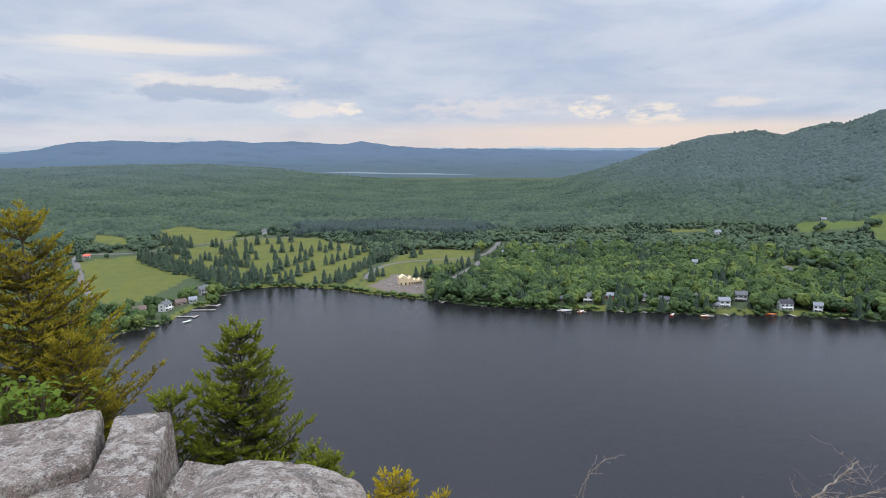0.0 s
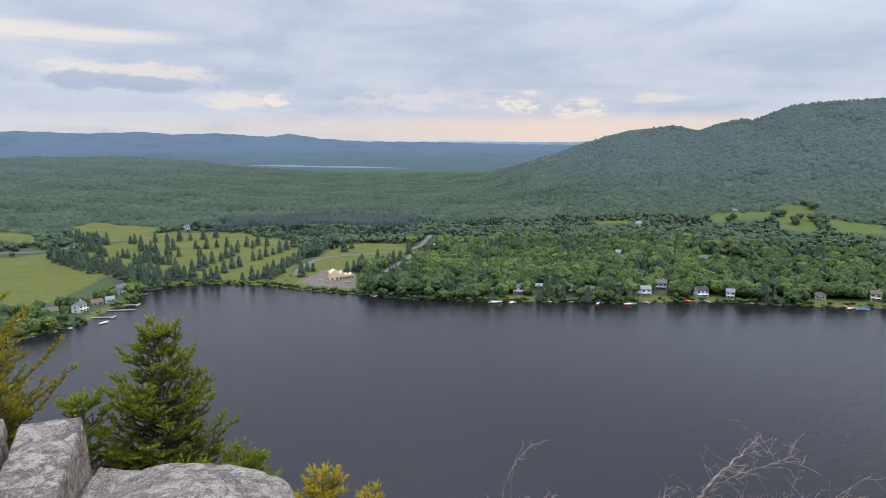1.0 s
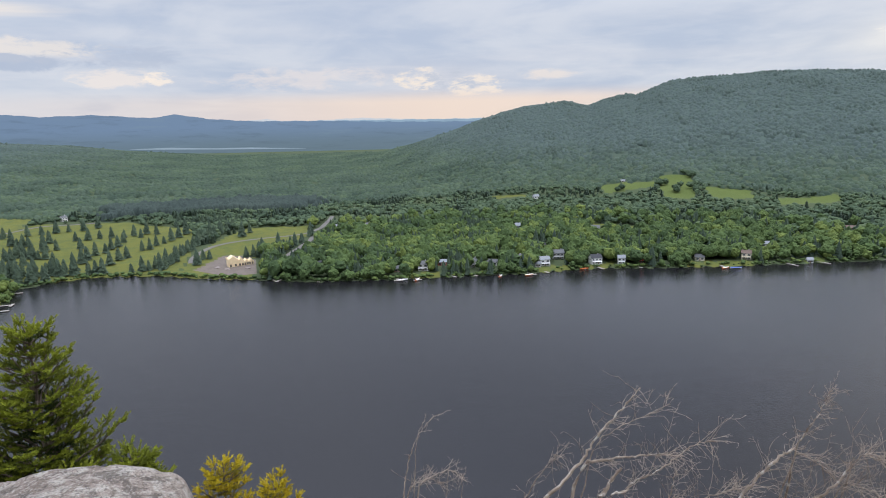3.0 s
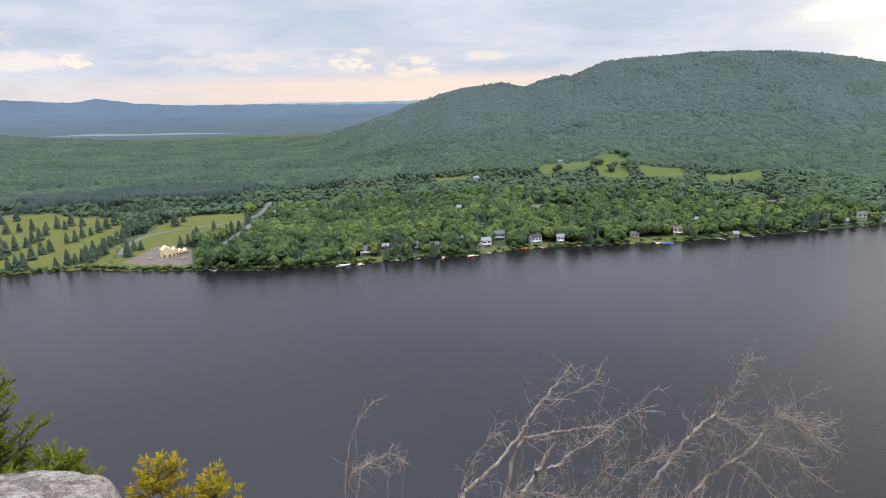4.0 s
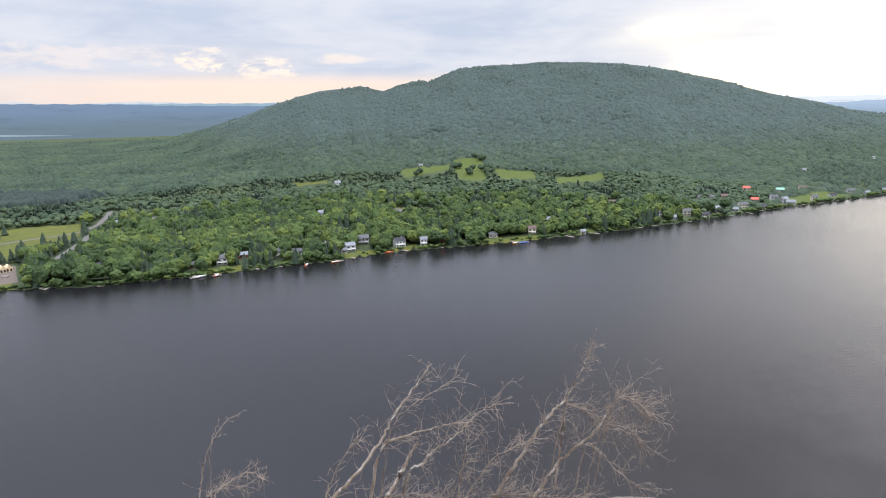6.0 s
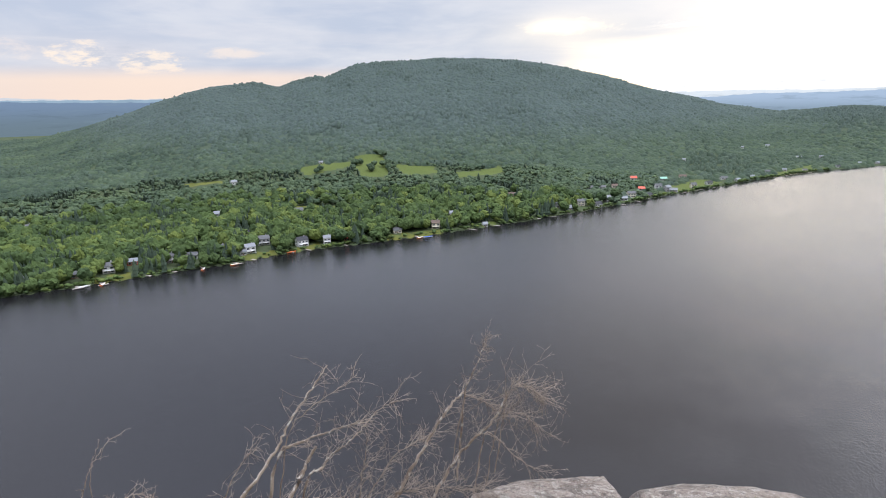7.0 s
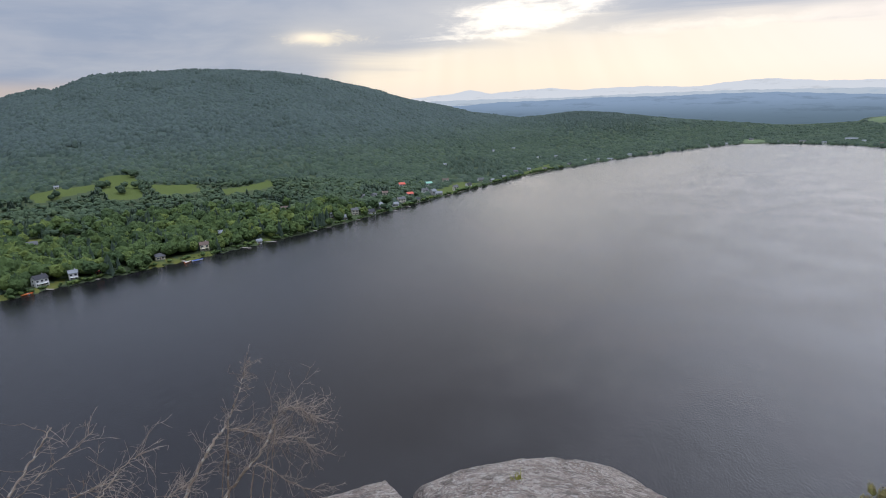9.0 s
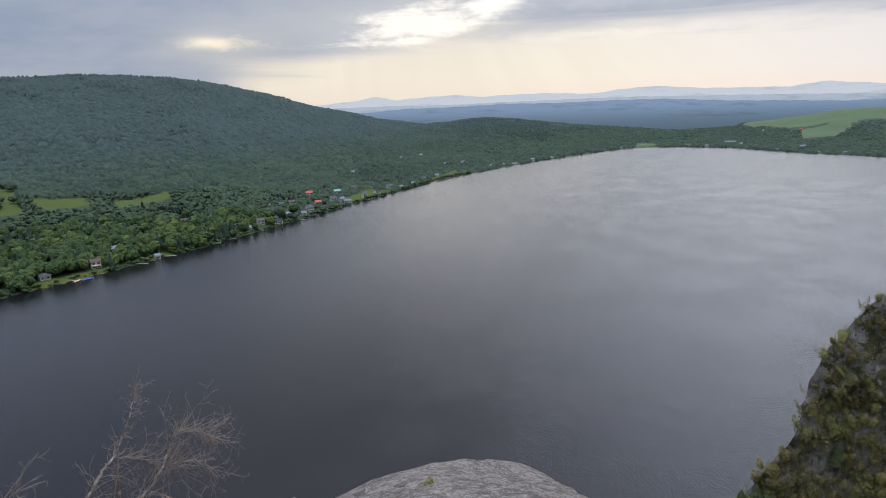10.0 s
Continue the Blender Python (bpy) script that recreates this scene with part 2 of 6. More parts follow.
def ground_stuff(n, bsdf, place):
    soil = n.mix(n.noise(place, 0.05, 5.0), (0.046, 0.062, 0.030), (0.060, 0.076, 0.036))
    # higher soil takes the same painted haze blue as the woods
    soil = n.mix(attribute(n, "haze_tint"), soil, (0.064, 0.088, 0.074))
    grass = n.mix(n.noise(place, 0.012, 5.0), (0.090, 0.097, 0.023), (0.124, 0.122, 0.028))
    grass = n.mix(n.ramp(n.noise(place, 0.09, 5.0, 0.7), 0.42, 0.66, 0.0, 0.6), grass, (0.058, 0.084, 0.032))
    east = n.node("ShaderNodeSeparateXYZ")
    n.put(east.inputs[0], place)
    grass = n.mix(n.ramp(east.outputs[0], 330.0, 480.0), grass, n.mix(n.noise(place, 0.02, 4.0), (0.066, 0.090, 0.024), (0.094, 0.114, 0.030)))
    # the far eastern field is painted paler and cooler for the haze before it
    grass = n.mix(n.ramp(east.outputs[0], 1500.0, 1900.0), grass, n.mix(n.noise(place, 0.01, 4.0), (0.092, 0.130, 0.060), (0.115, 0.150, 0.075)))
    edge = n.math("ADD", attribute(n, "meadow"), n.math("MULTIPLY", n.math("SUBTRACT", n.noise(place, 0.07, 4.0), 0.5), 0.6))
    c = n.mix(n.ramp(edge, 0.42, 0.58), soil, grass)
    dirt = n.mix(n.noise(place, 0.12, 6.0, 0.7), (0.10, 0.080, 0.065), (0.18, 0.148, 0.128))
    c = n.mix(n.ramp(n.math("ADD", attribute(n, "bare"), n.math("MULTIPLY", n.math("SUBTRACT", n.noise(place, 0.15, 4.0), 0.5), 0.5)), 0.45, 0.6), c, dirt)
    # bare granite and moss on the summit
    span = n.node("ShaderNodeVectorMath")
    span.operation = "LENGTH"
    n.put(span.inputs[0], n.scaled(place, (1.0, 1.0, 0.0)))
    summit = n.mix(n.ramp(n.noise(place, 1.3, 7.0, 0.7), 0.45, 0.58), (0.38, 0.315, 0.265), (0.115, 0.10, 0.045))
    summit = n.mix(n.ramp(n.noise(place, 14.0, 5.0, 0.7), 0.5, 0.6, 0.0, 0.6), summit, (0.19, 0.155, 0.125))
    c = n.mix(n.ramp(span.outputs["Value"], 70.0, 25.0), c, summit)
    n.put(bsdf.inputs["Base Color"], c)
    relief(n, bsdf, n.noise(place, 0.4, 5.0, 0.7), 0.6, 0.6)


def water_stuff(n, bsdf, place):
    n.put(bsdf.inputs["Base Color"], n.mix(n.noise(place, 0.003, 3.0), (0.0085, 0.0078, 0.0095), (0.0115, 0.0105, 0.0125)))
    bsdf.inputs["IOR"].default_value = 1.45
    long = n.noise(n.scaled(place, (0.5, 1.3, 1.0)), 0.12, 3.0, 0.5)
    fine = n.noise(n.scaled(place, (0.7, 1.5, 1.0)), 0.9, 3.0, 0.6)
    gust = n.ramp(n.noise(place, 0.004, 3.0, 0.5, 0.6), 0.35, 0.65, 0.68, 0.78)
    # a breeze ruffles the water under the cliff
    sep = n.node("ShaderNodeSeparateXYZ")
    n.put(sep.inputs[0], place)
    ruffle = n.math("MULTIPLY", n.ramp(sep.outputs[1], 190.0, 40.0), n.ramp(sep.outputs[0], 60.0, 190.0))
    gust = n.math("ADD", gust, n.math("MULTIPLY", ruffle, n.ramp(n.noise(place, 0.02, 3.0), 0.35, 0.65, 0.1, 0.75)))
    both = n.math("MULTIPLY", n.math("ADD", n.math("MULTIPLY", long, 0.7), n.math("MULTIPLY", fine, 0.85)), gust)
    relief(n, bsdf, both, 0.4, 0.5)
    n.put(bsdf.inputs["Roughness"], n.ramp(n.noise(place, 0.005, 3.0), 0.3, 0.7, 0.14, 0.165))


def rock_stuff(n, bsdf, place):
    big = n.noise(place, 3.0, 6.0, 0.6, 0.4)
    c = n.mix(n.ramp(big, 0.38, 0.62), (0.195, 0.150, 0.122), (0.310, 0.255, 0.212))
    # pale lichen crusts, darker weather stains, then black and white grains
    lichen = n.noise(place, 16.0, 5.0, 0.62, 0.2)
    c = n.mix(n.ramp(lichen, 0.53, 0.56, 0.0, 0.7), c, (0.43, 0.39, 0.335))
    stain = n.noise(place, 9.0, 5.0, 0.66, 0.4)
    c = n.mix(n.ramp(stain, 0.53, 0.57, 0.0, 0.72), c, (0.105, 0.084, 0.070))
    blot = n.noise(n.scaled(place, (1.0, 0.8, 1.0)), 44.0, 5.0, 0.68)
    c = n.mix(n.ramp(blot, 0.555, 0.60, 0.0, 0.6), c, (0.075, 0.060, 0.052))
    c = n.mix(n.ramp(blot, 0.435, 0.39, 0.0, 0.5), c, (0.50, 0.455, 0.40))
    speck = n.noise(place, 150.0, 3.0, 0.65)
    c = n.mix(n.ramp(speck, 0.58, 0.62, 0.0, 0.75), c, (0.07, 0.057, 0.05))
    c = n.mix(n.ramp(speck, 0.41, 0.37, 0.0, 0.45), c, (0.64, 0.59, 0.53))
    n.put(bsdf.inputs["Base Color"], c)
    rise = n.math("ADD", n.math("MULTIPLY", n.noise(place, 18.0, 5.0, 0.7), 1.0), n.math("MULTIPLY", blot, 0.35))
    relief(n, bsdf, rise, 1.0, 0.06)


def cliff_stuff(n, bsdf, place):
    tall = n.scaled(place, (1, 1, 0.3))
    c = n.mix(n.ramp(n.noise(tall, 0.45, 9.0, 0.75, 0.5), 0.35, 0.65), (0.24, 0.205, 0.18), (0.58, 0.52, 0.47))
    c = n.mix(n.ramp(n.noise(tall, 1.6, 8.0, 0.75, 0.6), 0.52, 0.62, 0.0, 0.6), c, (0.10, 0.085, 0.075))
    c = n.mix(n.ramp(n.noise(place, 0.35, 7.0, 0.75), 0.50, 0.58), c, (0.10, 0.095, 0.035))
    n.put(bsdf.inputs["Base Color"], c)
    relief(n, bsdf, n.noise(tall, 0.8, 9.0, 0.78), 1.0, 1.5)


def bark_stuff(n, bsdf, place):
    c = n.mix(n.ramp(n.noise(place, 9.0, 6.0, 0.7), 0.35, 0.65), (0.12, 0.085, 0.060), (0.32, 0.255, 0.20))
    c = n.mix(n.ramp(n.noise(place, 40.0, 4.0, 0.7), 0.53, 0.61, 0.0, 0.8), c, (0.48, 0.44, 0.39))
    n.put(bsdf.inputs["Base Color"], c)
    relief(n, bsdf, n.noise(place, 120.0, 4.0, 0.7), 0.6, 0.004)


def needles(name, old, young):
    def build(n, bsdf, place):
        tone = attribute(n, "tone")
        c = n.mix(n.ramp(tone, 0.3, 1.0), old, young)
        c = n.mix(n.ramp(n.noise(place, 14.0, 3.0), 0.4, 0.7, 0.0, 0.5), c, old)
        n.put(bsdf.inputs["Base Color"], c)
    return let_light_through(material(name, build, 0.7, 0.08), 0.25)


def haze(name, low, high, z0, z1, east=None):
    """Hills so far off that the air in front of them gives their colour: haze painted as a glow, paler to the east."""
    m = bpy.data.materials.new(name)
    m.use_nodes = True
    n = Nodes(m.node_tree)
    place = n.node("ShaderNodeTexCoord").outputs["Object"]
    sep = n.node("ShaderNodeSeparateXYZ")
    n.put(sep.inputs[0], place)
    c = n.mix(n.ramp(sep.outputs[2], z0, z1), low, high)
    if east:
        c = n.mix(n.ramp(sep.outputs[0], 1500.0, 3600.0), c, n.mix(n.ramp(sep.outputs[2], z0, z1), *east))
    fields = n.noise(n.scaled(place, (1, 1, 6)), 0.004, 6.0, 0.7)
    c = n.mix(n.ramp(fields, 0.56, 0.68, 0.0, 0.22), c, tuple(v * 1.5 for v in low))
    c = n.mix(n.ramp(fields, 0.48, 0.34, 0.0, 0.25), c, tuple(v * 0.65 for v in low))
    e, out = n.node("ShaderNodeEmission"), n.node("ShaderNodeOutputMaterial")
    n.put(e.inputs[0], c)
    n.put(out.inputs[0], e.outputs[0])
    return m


GROUND = material("ground", ground_stuff, 0.9, 0.1)
WATER = material("lake_water", water_stuff, 0.15, 0.5)
ROCK = material("granite", rock_stuff, 0.85, 0.25)
CLIFF = material("cliff_rock", cliff_stuff, 0.9, 0.2)
BARK = material("dead_bark", bark_stuff, 0.8, 0.2)
BROADLEAF = leafage("broadleaf", (0.044, 0.070, 0.028), (0.070, 0.105, 0.035), (0.118, 0.150, 0.040), 0.7)
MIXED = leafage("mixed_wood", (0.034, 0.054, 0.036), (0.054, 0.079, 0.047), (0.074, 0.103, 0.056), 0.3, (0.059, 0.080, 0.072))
PLAIN_WOOD = leafage("plain_wood", (0.048, 0.073, 0.043), (0.066, 0.095, 0.052), (0.092, 0.123, 0.060), 0.6)
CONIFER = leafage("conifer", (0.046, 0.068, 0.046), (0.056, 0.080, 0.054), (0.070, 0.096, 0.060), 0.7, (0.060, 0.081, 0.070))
PINE = leafage("pine", (0.036, 0.050, 0.044), (0.042, 0.057, 0.049), (0.048, 0.064, 0.054), 0.5)
SPRUCE_GREEN = needles("spruce_needles", (0.022, 0.034, 0.009), (0.235, 0.262, 0.026))
SPRUCE_OLIVE = needles("olive_needles", (0.044, 0.040, 0.010), (0.330, 0.270, 0.024))
SPRUCE_GOLD = needles("golden_needles", (0.150, 0.125, 0.012), (0.560, 0.430, 0.022))
SPRUCE_BARK = plain("spruce_bark", (0.10, 0.075, 0.055), 0.9, 20)
TWIG = plain("dead_twig", (0.225, 0.176, 0.138), 0.9, 25, 0.6)
TRUNK = plain("trunk_bark", (0.09, 0.07, 0.055), 0.9, 2)
LEAF = let_light_through(plain("bright_leaf", (0.095, 0.140, 0.016), 0.7, 8, 0.4, 0.1), 0.3)
MOSS = plain("moss", (0.24, 0.23, 0.03), 0.9, 30, 0.4)
GRAVEL = plain("gravel_road", (0.125, 0.115, 0.105), 0.95, 0.3, 0.2)
WHITE = plain("white_boards", (0.62, 0.61, 0.59), 0.6, 0.8, 0.08)
CREAM = plain("cream_boards", (0.66, 0.60, 0.48), 0.7, 0.8, 0.1)
GREY = plain("grey_boards", (0.36, 0.35, 0.34), 0.7, 0.8, 0.15)
BROWN = plain("brown_boards", (0.20, 0.125, 0.085), 0.8, 0.8, 0.2)
RED = plain("red_boards", (0.30, 0.07, 0.05), 0.7, 0.8, 0.15)
NEWWOOD = plain("new_plywood", (0.74, 0.58, 0.36), 0.7, 0.5, 0.18)
ROOF_DARK = plain("dark_shingles", (0.045, 0.045, 0.050), 0.85, 1.5, 0.25)
ROOF_GREY = plain("grey_shingles", (0.115, 0.115, 0.118), 0.85, 1.5, 0.2)
ROOF_BROWN = plain("brown_shingles", (0.13, 0.092, 0.075), 0.85, 1.5, 0.2)
ROOF_PALE = plain("pale_metal_roof", (0.20, 0.21, 0.225), 0.6, 0.6, 0.06)
ROOF_RED = plain("red_metal_roof", (0.55, 0.10, 0.06), 0.5, 0.6, 0.1)
ROOF_GREEN = plain("green_metal_roof", (0.22, 0.42, 0.32), 0.5, 0.6, 0.1)
GLASS = plain("window_glass", (0.03, 0.035, 0.045), 0.08, 0.5, 0.2, 0.6)
PLANK = plain("dock_planks", (0.27, 0.24, 0.21), 0.8, 1.5, 0.2)
ORANGE = plain("orange_hull", (0.62, 0.17, 0.05), 0.4, 1, 0.1)
BLUE = plain("blue_cover", (0.05, 0.12, 0.42), 0.5, 1, 0.1)


# ---- small builders ----
def mesh_object(name, bm, mat, parent=None, smooth_faces=False):
    me = bpy.data.meshes.new(name)
    bm.to_mesh(me)
    bm.free()
    me.materials.append(mat)
    if smooth_faces:
        me.polygons.foreach_set("use_smooth", [True] * len(me.polygons))
    ob = new(name, me)
    ob.parent = parent
    return ob


def part(name, bm, mat, parent, label="", smooth_faces=False):
    ob = mesh_object(name, bm, mat, parent, smooth_faces)
    return tagged(ob, label) if label else ob


def array_mesh(name, verts, faces, mat, tones=None, smooth_faces=False, marks=()):
    """A mesh from numpy arrays: verts (n, 3), faces (m, 3 or 4), and values per vertex."""
    verts, faces = np.asarray(verts, np.float32), np.asarray(faces, np.int32)
    me = bpy.data.meshes.new(name)
    k = faces.shape[1]
    me.vertices.add(len(verts))
    me.vertices.foreach_set("co", verts.ravel())
    me.loops.add(faces.size)
    me.loops.foreach_set("vertex_index", faces.ravel())
    me.polygons.add(len(faces))
    me.polygons.foreach_set("loop_start", np.arange(0, faces.size, k, dtype=np.int32))
    me.polygons.foreach_set("loop_total", np.full(len(faces), k, np.int32))
    me.polygons.foreach_set("use_smooth", np.full(len(faces), smooth_faces, bool))
    me.update(calc_edges=True)
    for key, values in (([("tone", tones)] if tones is not None else []) + list(marks)):
        me.attributes.new(key, "FLOAT", "POINT").data.foreach_set("value", np.asarray(values, np.float32))
    me.materials.append(mat)
    return new(name, me)


def box(bm, x0, x1, y0, y1, z0, z1):
    v = [bm.verts.new((x, y, z)) for z in (z0, z1) for x, y in ((x0, y0), (x1, y0), (x1, y1), (x0, y1))]
    for f in ((3, 2, 1, 0), (4, 5, 6, 7), (0, 1, 5, 4), (1, 2, 6, 5), (2, 3, 7, 6), (3, 0, 4, 7)):
        bm.faces.new([v[i] for i in f])


def tube_arrays(path, radii, sides=5):
    """Vertices and quads of a tapered tube along a path."""
    path = np.asarray(path, float)
    way = np.gradient(path, axis=0)
    way /= np.linalg.norm(way, axis=1, keepdims=True) + 1e-9
    side = np.cross(way, np.where(np.abs(way[:, 2:3]) > 0.9, [[1.0, 0, 0]], [[0, 0, 1.0]]))
    side /= np.linalg.norm(side, axis=1, keepdims=True) + 1e-9
    up = np.cross(side, way)
    a = np.arange(sides) * 2 * np.pi / sides
    ring = side[:, None] * np.cos(a)[None, :, None] + up[:, None] * np.sin(a)[None, :, None]
    verts = (path[:, None] + ring * np.asarray(radii)[:, None, None]).reshape(-1, 3)
    i, j = np.meshgrid(np.arange(len(path) - 1), np.arange(sides), indexing="ij")
    k = (j + 1) % sides
    quads = np.stack([i * sides + j, i * sides + k, (i + 1) * sides + k, (i + 1) * sides + j], -1).reshape(-1, 4)
    return verts, quads


def tubes(name, runs, mat, sides=5):
    """Many tubes in one mesh; runs: (path, radii)."""
    vs, fs, n = [], [], 0
    for path, radii in runs:
        v, q = tube_arrays(path, radii, sides)
        vs.append(v)
        fs.append(q + n)
        n += len(v)
    return array_mesh(name, np.concatenate(vs), np.concatenate(fs), mat, None, True)


def empty(name, m, label, category, group=""):
    ob = new(name)
    ob.matrix_world = m
    return tagged(ob, label, category, group)


# ---- the lie of the land: bearings in degrees clockwise from north (+y), distances from the lookout ----
EYE = 130.0
SHORE_A = np.array([-180, -130, -100, -75, -50, -36, -28.6, -25.1, -22.5, -20.8, -20.1, -17.4, -14.9, -9.8, -7.2, -2.4, 0.8, 3.3, 11, 16, 23, 30.1, 36, 41.3, 46, 50.6, 56, 60.7, 64, 67.6, 72.8, 76.8, 83.4, 88.8, 93, 97.4, 101.5, 107.8, 120, 135, 150, 180])
SHORE_R = np.array([100, 110, 150, 300, 410, 470, 492, 505, 546, 556, 600, 609, 608, 582, 558, 532, 516, 506, 499, 503, 513, 541, 556, 580, 612, 650, 718, 804, 880, 974, 1167, 1301, 1581, 1853, 1908, 1858, 1711, 1617, 1400, 700, 200, 100])
RIDGE_A = np.array([-180, -60, -36, -28, -21.5, -15.4, -11.5, -4.4, 3.4, 10, 13, 16, 18.3, 20.5, 22.9, 24.3, 26.6, 27.4, 28.5, 29.7, 31.8, 32.5, 33.6, 34.7, 35.6, 38.2, 40.5, 44, 47, 50.5, 53.3, 55, 57.4, 59.4, 61.4, 64.6, 66.5, 69, 71, 73.2, 75.3, 77, 79, 81.4, 83.9, 88.2, 92.9, 97.3, 97.8, 102.1, 104.3, 107.2, 125, 180])
RIDGE_E = np.array([0, -0.5, -1.1, -0.95, -0.95, -1.4, -1.95, -2.55, -2.75, -2.75, -2, -1.1, -0.2, 0.48, 1.1, 1.25, 1.48, 1.3, 1.03, 1.45, 1.95, 1.77, 2.25, 2.75, 2.95, 3.1, 3.25, 3.33, 3.22, 2.98, 2.5, 2.1, 1.57, 0.95, 0.4, -0.25, -0.75, -1.15, -1.4, -1.3, -1.05, -1.05, -1.2, -1.45, -1.75, -2.15, -2.5, -2.15, -1.85, -1.4, -0.97, -0.84, -0.5, 0])
DIST_A = np.array([-180, -36, -5, 5, 15, 30, 50, 62, 70, 76, 82, 90, 98, 108, 180])
DIST_R = np.array([2300, 2350, 2500, 2450, 2050, 1850, 1900, 2050, 2250, 2250, 2450, 2550, 2750, 2650, 2600])


def smooth(a, b, x):
    u = np.clip((x - a) / (b - a), 0, 1)
    return u * u * (3 - 2 * u)


def wave(x, y, size, seed=0.0):
    """Rolling bumps of about that size, from a few crossing waves."""
    k = 6.283 / size
    return (np.sin(k * (x + 0.31 * y) + seed) * np.sin(k * (0.83 * y - 0.4 * x) + 1.7 * seed + 1.0)
            + 0.5 * np.sin(k * 2.3 * (0.7 * x - 0.72 * y) + 2.9 * seed) * np.sin(k * 2.1 * (0.6 * x + 0.8 * y) + seed + 2.0)) / 1.5


def shore(az):
    return np.interp(az, SHORE_A, SHORE_R) + 2.2 * np.sin(az * 4.7) + 1.6 * np.sin(az * 11.3 + 1)


def height(x, y):
    """Height of the ground over the lake's level."""
    x, y = np.asarray(x, float), np.asarray(y, float)
    r, az = np.hypot(x, y), np.degrees(np.arctan2(x, y))
    rs, far = shore(az), np.interp(az, DIST_A, DIST_R)
    top = EYE + far * np.tan(np.radians(np.interp(az, RIDGE_A, RIDGE_E))) - 6.5
    s = np.clip((r - rs) / (far - rs), 0, 1)
    land = 1.2 * smooth(0, 7, r - rs) + top * (0.27 * s + 0.73 * smooth(0.28, 1.02, s))
    land = land + (wave(x, y, 340, 1) * 5 + wave(x, y, 130, 2) * 2) * smooth(60, 500, r - rs) * (1 - 0.75 * smooth(0.75, 1, s))
    land = np.where(r > rs, np.maximum(land * (1 - smooth(1.0, 1.25, r / far)), 1.2 * smooth(0, 7, r - rs)), land)
    bed = -5 * smooth(0, 14, rs - r)
    out = np.where(r > rs, land, bed)
    view = smooth(-115, -65, az) * (1 - smooth(112, 150, az))
    cliff = np.interp(r, [0, 1.2, 2.2, 4, 7, 15, 40, 80, 104, 120], [128.5, 128.3, 126.6, 124, 119, 105, 66, 22, -1, -5])
    back = 128.5 + 0.1 * np.minimum(r, 400) + wave(x, y, 60, 3) * 2 * smooth(5, 40, r)
    near = cliff * view + back * (1 - view)
    return np.maximum(out, near)


def spot(az, r):
    a = math.radians(az)
    return r * math.sin(a), r * math.cos(a)

# ---- open ground in the woods: rings of (bearing, distance) ----
MEADOWS = [
    [(-30.9, 813), (-26.8, 832), (-22.8, 674), (-24.4, 631), (-26.6, 585), (-29.5, 580), (-30.7, 672)],
    [(-26.4, 770), (-22.8, 845), (-18.6, 945), (-13.2, 942), (-7.1, 828), (-6.6, 724), (-8.6, 570), (-16.4, 600), (-20.7, 630), (-23.2, 690)],
    [(-8.6, 570), (-6.6, 664), (-4.5, 741), (-2.3, 804), (3.2, 791), (2.7, 711), (-0.8, 664), (-2.4, 605), (-2.2, 525), (-7, 550)],
    [(-29.7, 1060), (-27.5, 1044), (-27.3, 930), (-30, 990)],
    [(-24.9, 1066), (-23.5, 1133), (-18.5, 1008), (-19.5, 917), (-25, 880)],
    [(29.6, 1017), (34.5, 1032), (34.3, 1000), (30.4, 965)],
    [(34.6, 1060), (37.4, 1060), (37.8, 986), (37.5, 910), (35.3, 921)],
    [(38.4, 990), (42.1, 993), (42.4, 940), (39.5, 922)],
    [(43.9, 945), (48.3, 1005), (48.5, 965), (44.4, 895)],
    [(19.9, 968), (23.3, 940), (23.2, 925), (20.3, 945)],
    [(28.7, 730), (34.4, 726), (34.4, 708), (29.1, 712)],
    [(62.6, 905), (65.5, 1010), (67.2, 1000), (66, 940), (63.8, 880)],
    [(70, 1080), (71.6, 1160), (73.6, 1300), (73.9, 1230), (71.5, 1110)],
    [(97.6, 2640), (98.4, 2740), (103.1, 2740), (110, 2740), (110, 2400), (105.1, 2330), (101.3, 2360), (98.5, 2560)],
    [(102.1, 2318), (105.8, 2341), (104.5, 2108), (102.2, 2090)],
    [(89.4, 1880), (91.4, 1935), (91, 2040), (89.6, 2030)],
]
LOT = [(-7.2, 586), (-4.5, 640), (-2.1, 625), (-1.7, 545), (-5.1, 556)]
LAWNS = [(12.2, 15.2), (24.3, 27.2), (29.0, 31.2), (37.5, 42.8), (46.2, 47.8), (-24.6, -21.4)]
# gravel roads: a run of (bearing, distance) and a width
ROADS = [
    ([(-31.3, 860), (-31.0, 719), (-30.7, 657), (-30.3, 600)], 7),
    ([(-35, 868), (-32, 860), (-28.4, 842), (-26.6, 840), (-22.5, 880), (-19.5, 917), (-16.2, 938), (-13.2, 948)], 5),
    ([(-7.4, 610), (-7.0, 652), (-5.0, 703), (-1.3, 722), (2.4, 726), (3.5, 745), (4.8, 803), (5.3, 850)], 6),
    ([(0.6, 600), (0.8, 611), (3.2, 694), (3.5, 730)], 6),
]


def ring_mask(x, y, ring):
    """Which points lie inside a ring of (bearing, distance)."""
    px, py = np.array([spot(a, r) for a, r in ring]).T
    inside = np.zeros(np.shape(x), bool)
    for i in range(len(px)):
        j = i - 1
        cross = (py[i] > y) != (py[j] > y)
        with np.errstate(divide="ignore", invalid="ignore"):
            inside ^= cross & (x < (px[j] - px[i]) * (y - py[i]) / (py[j] - py[i]) + px[i])
    return inside


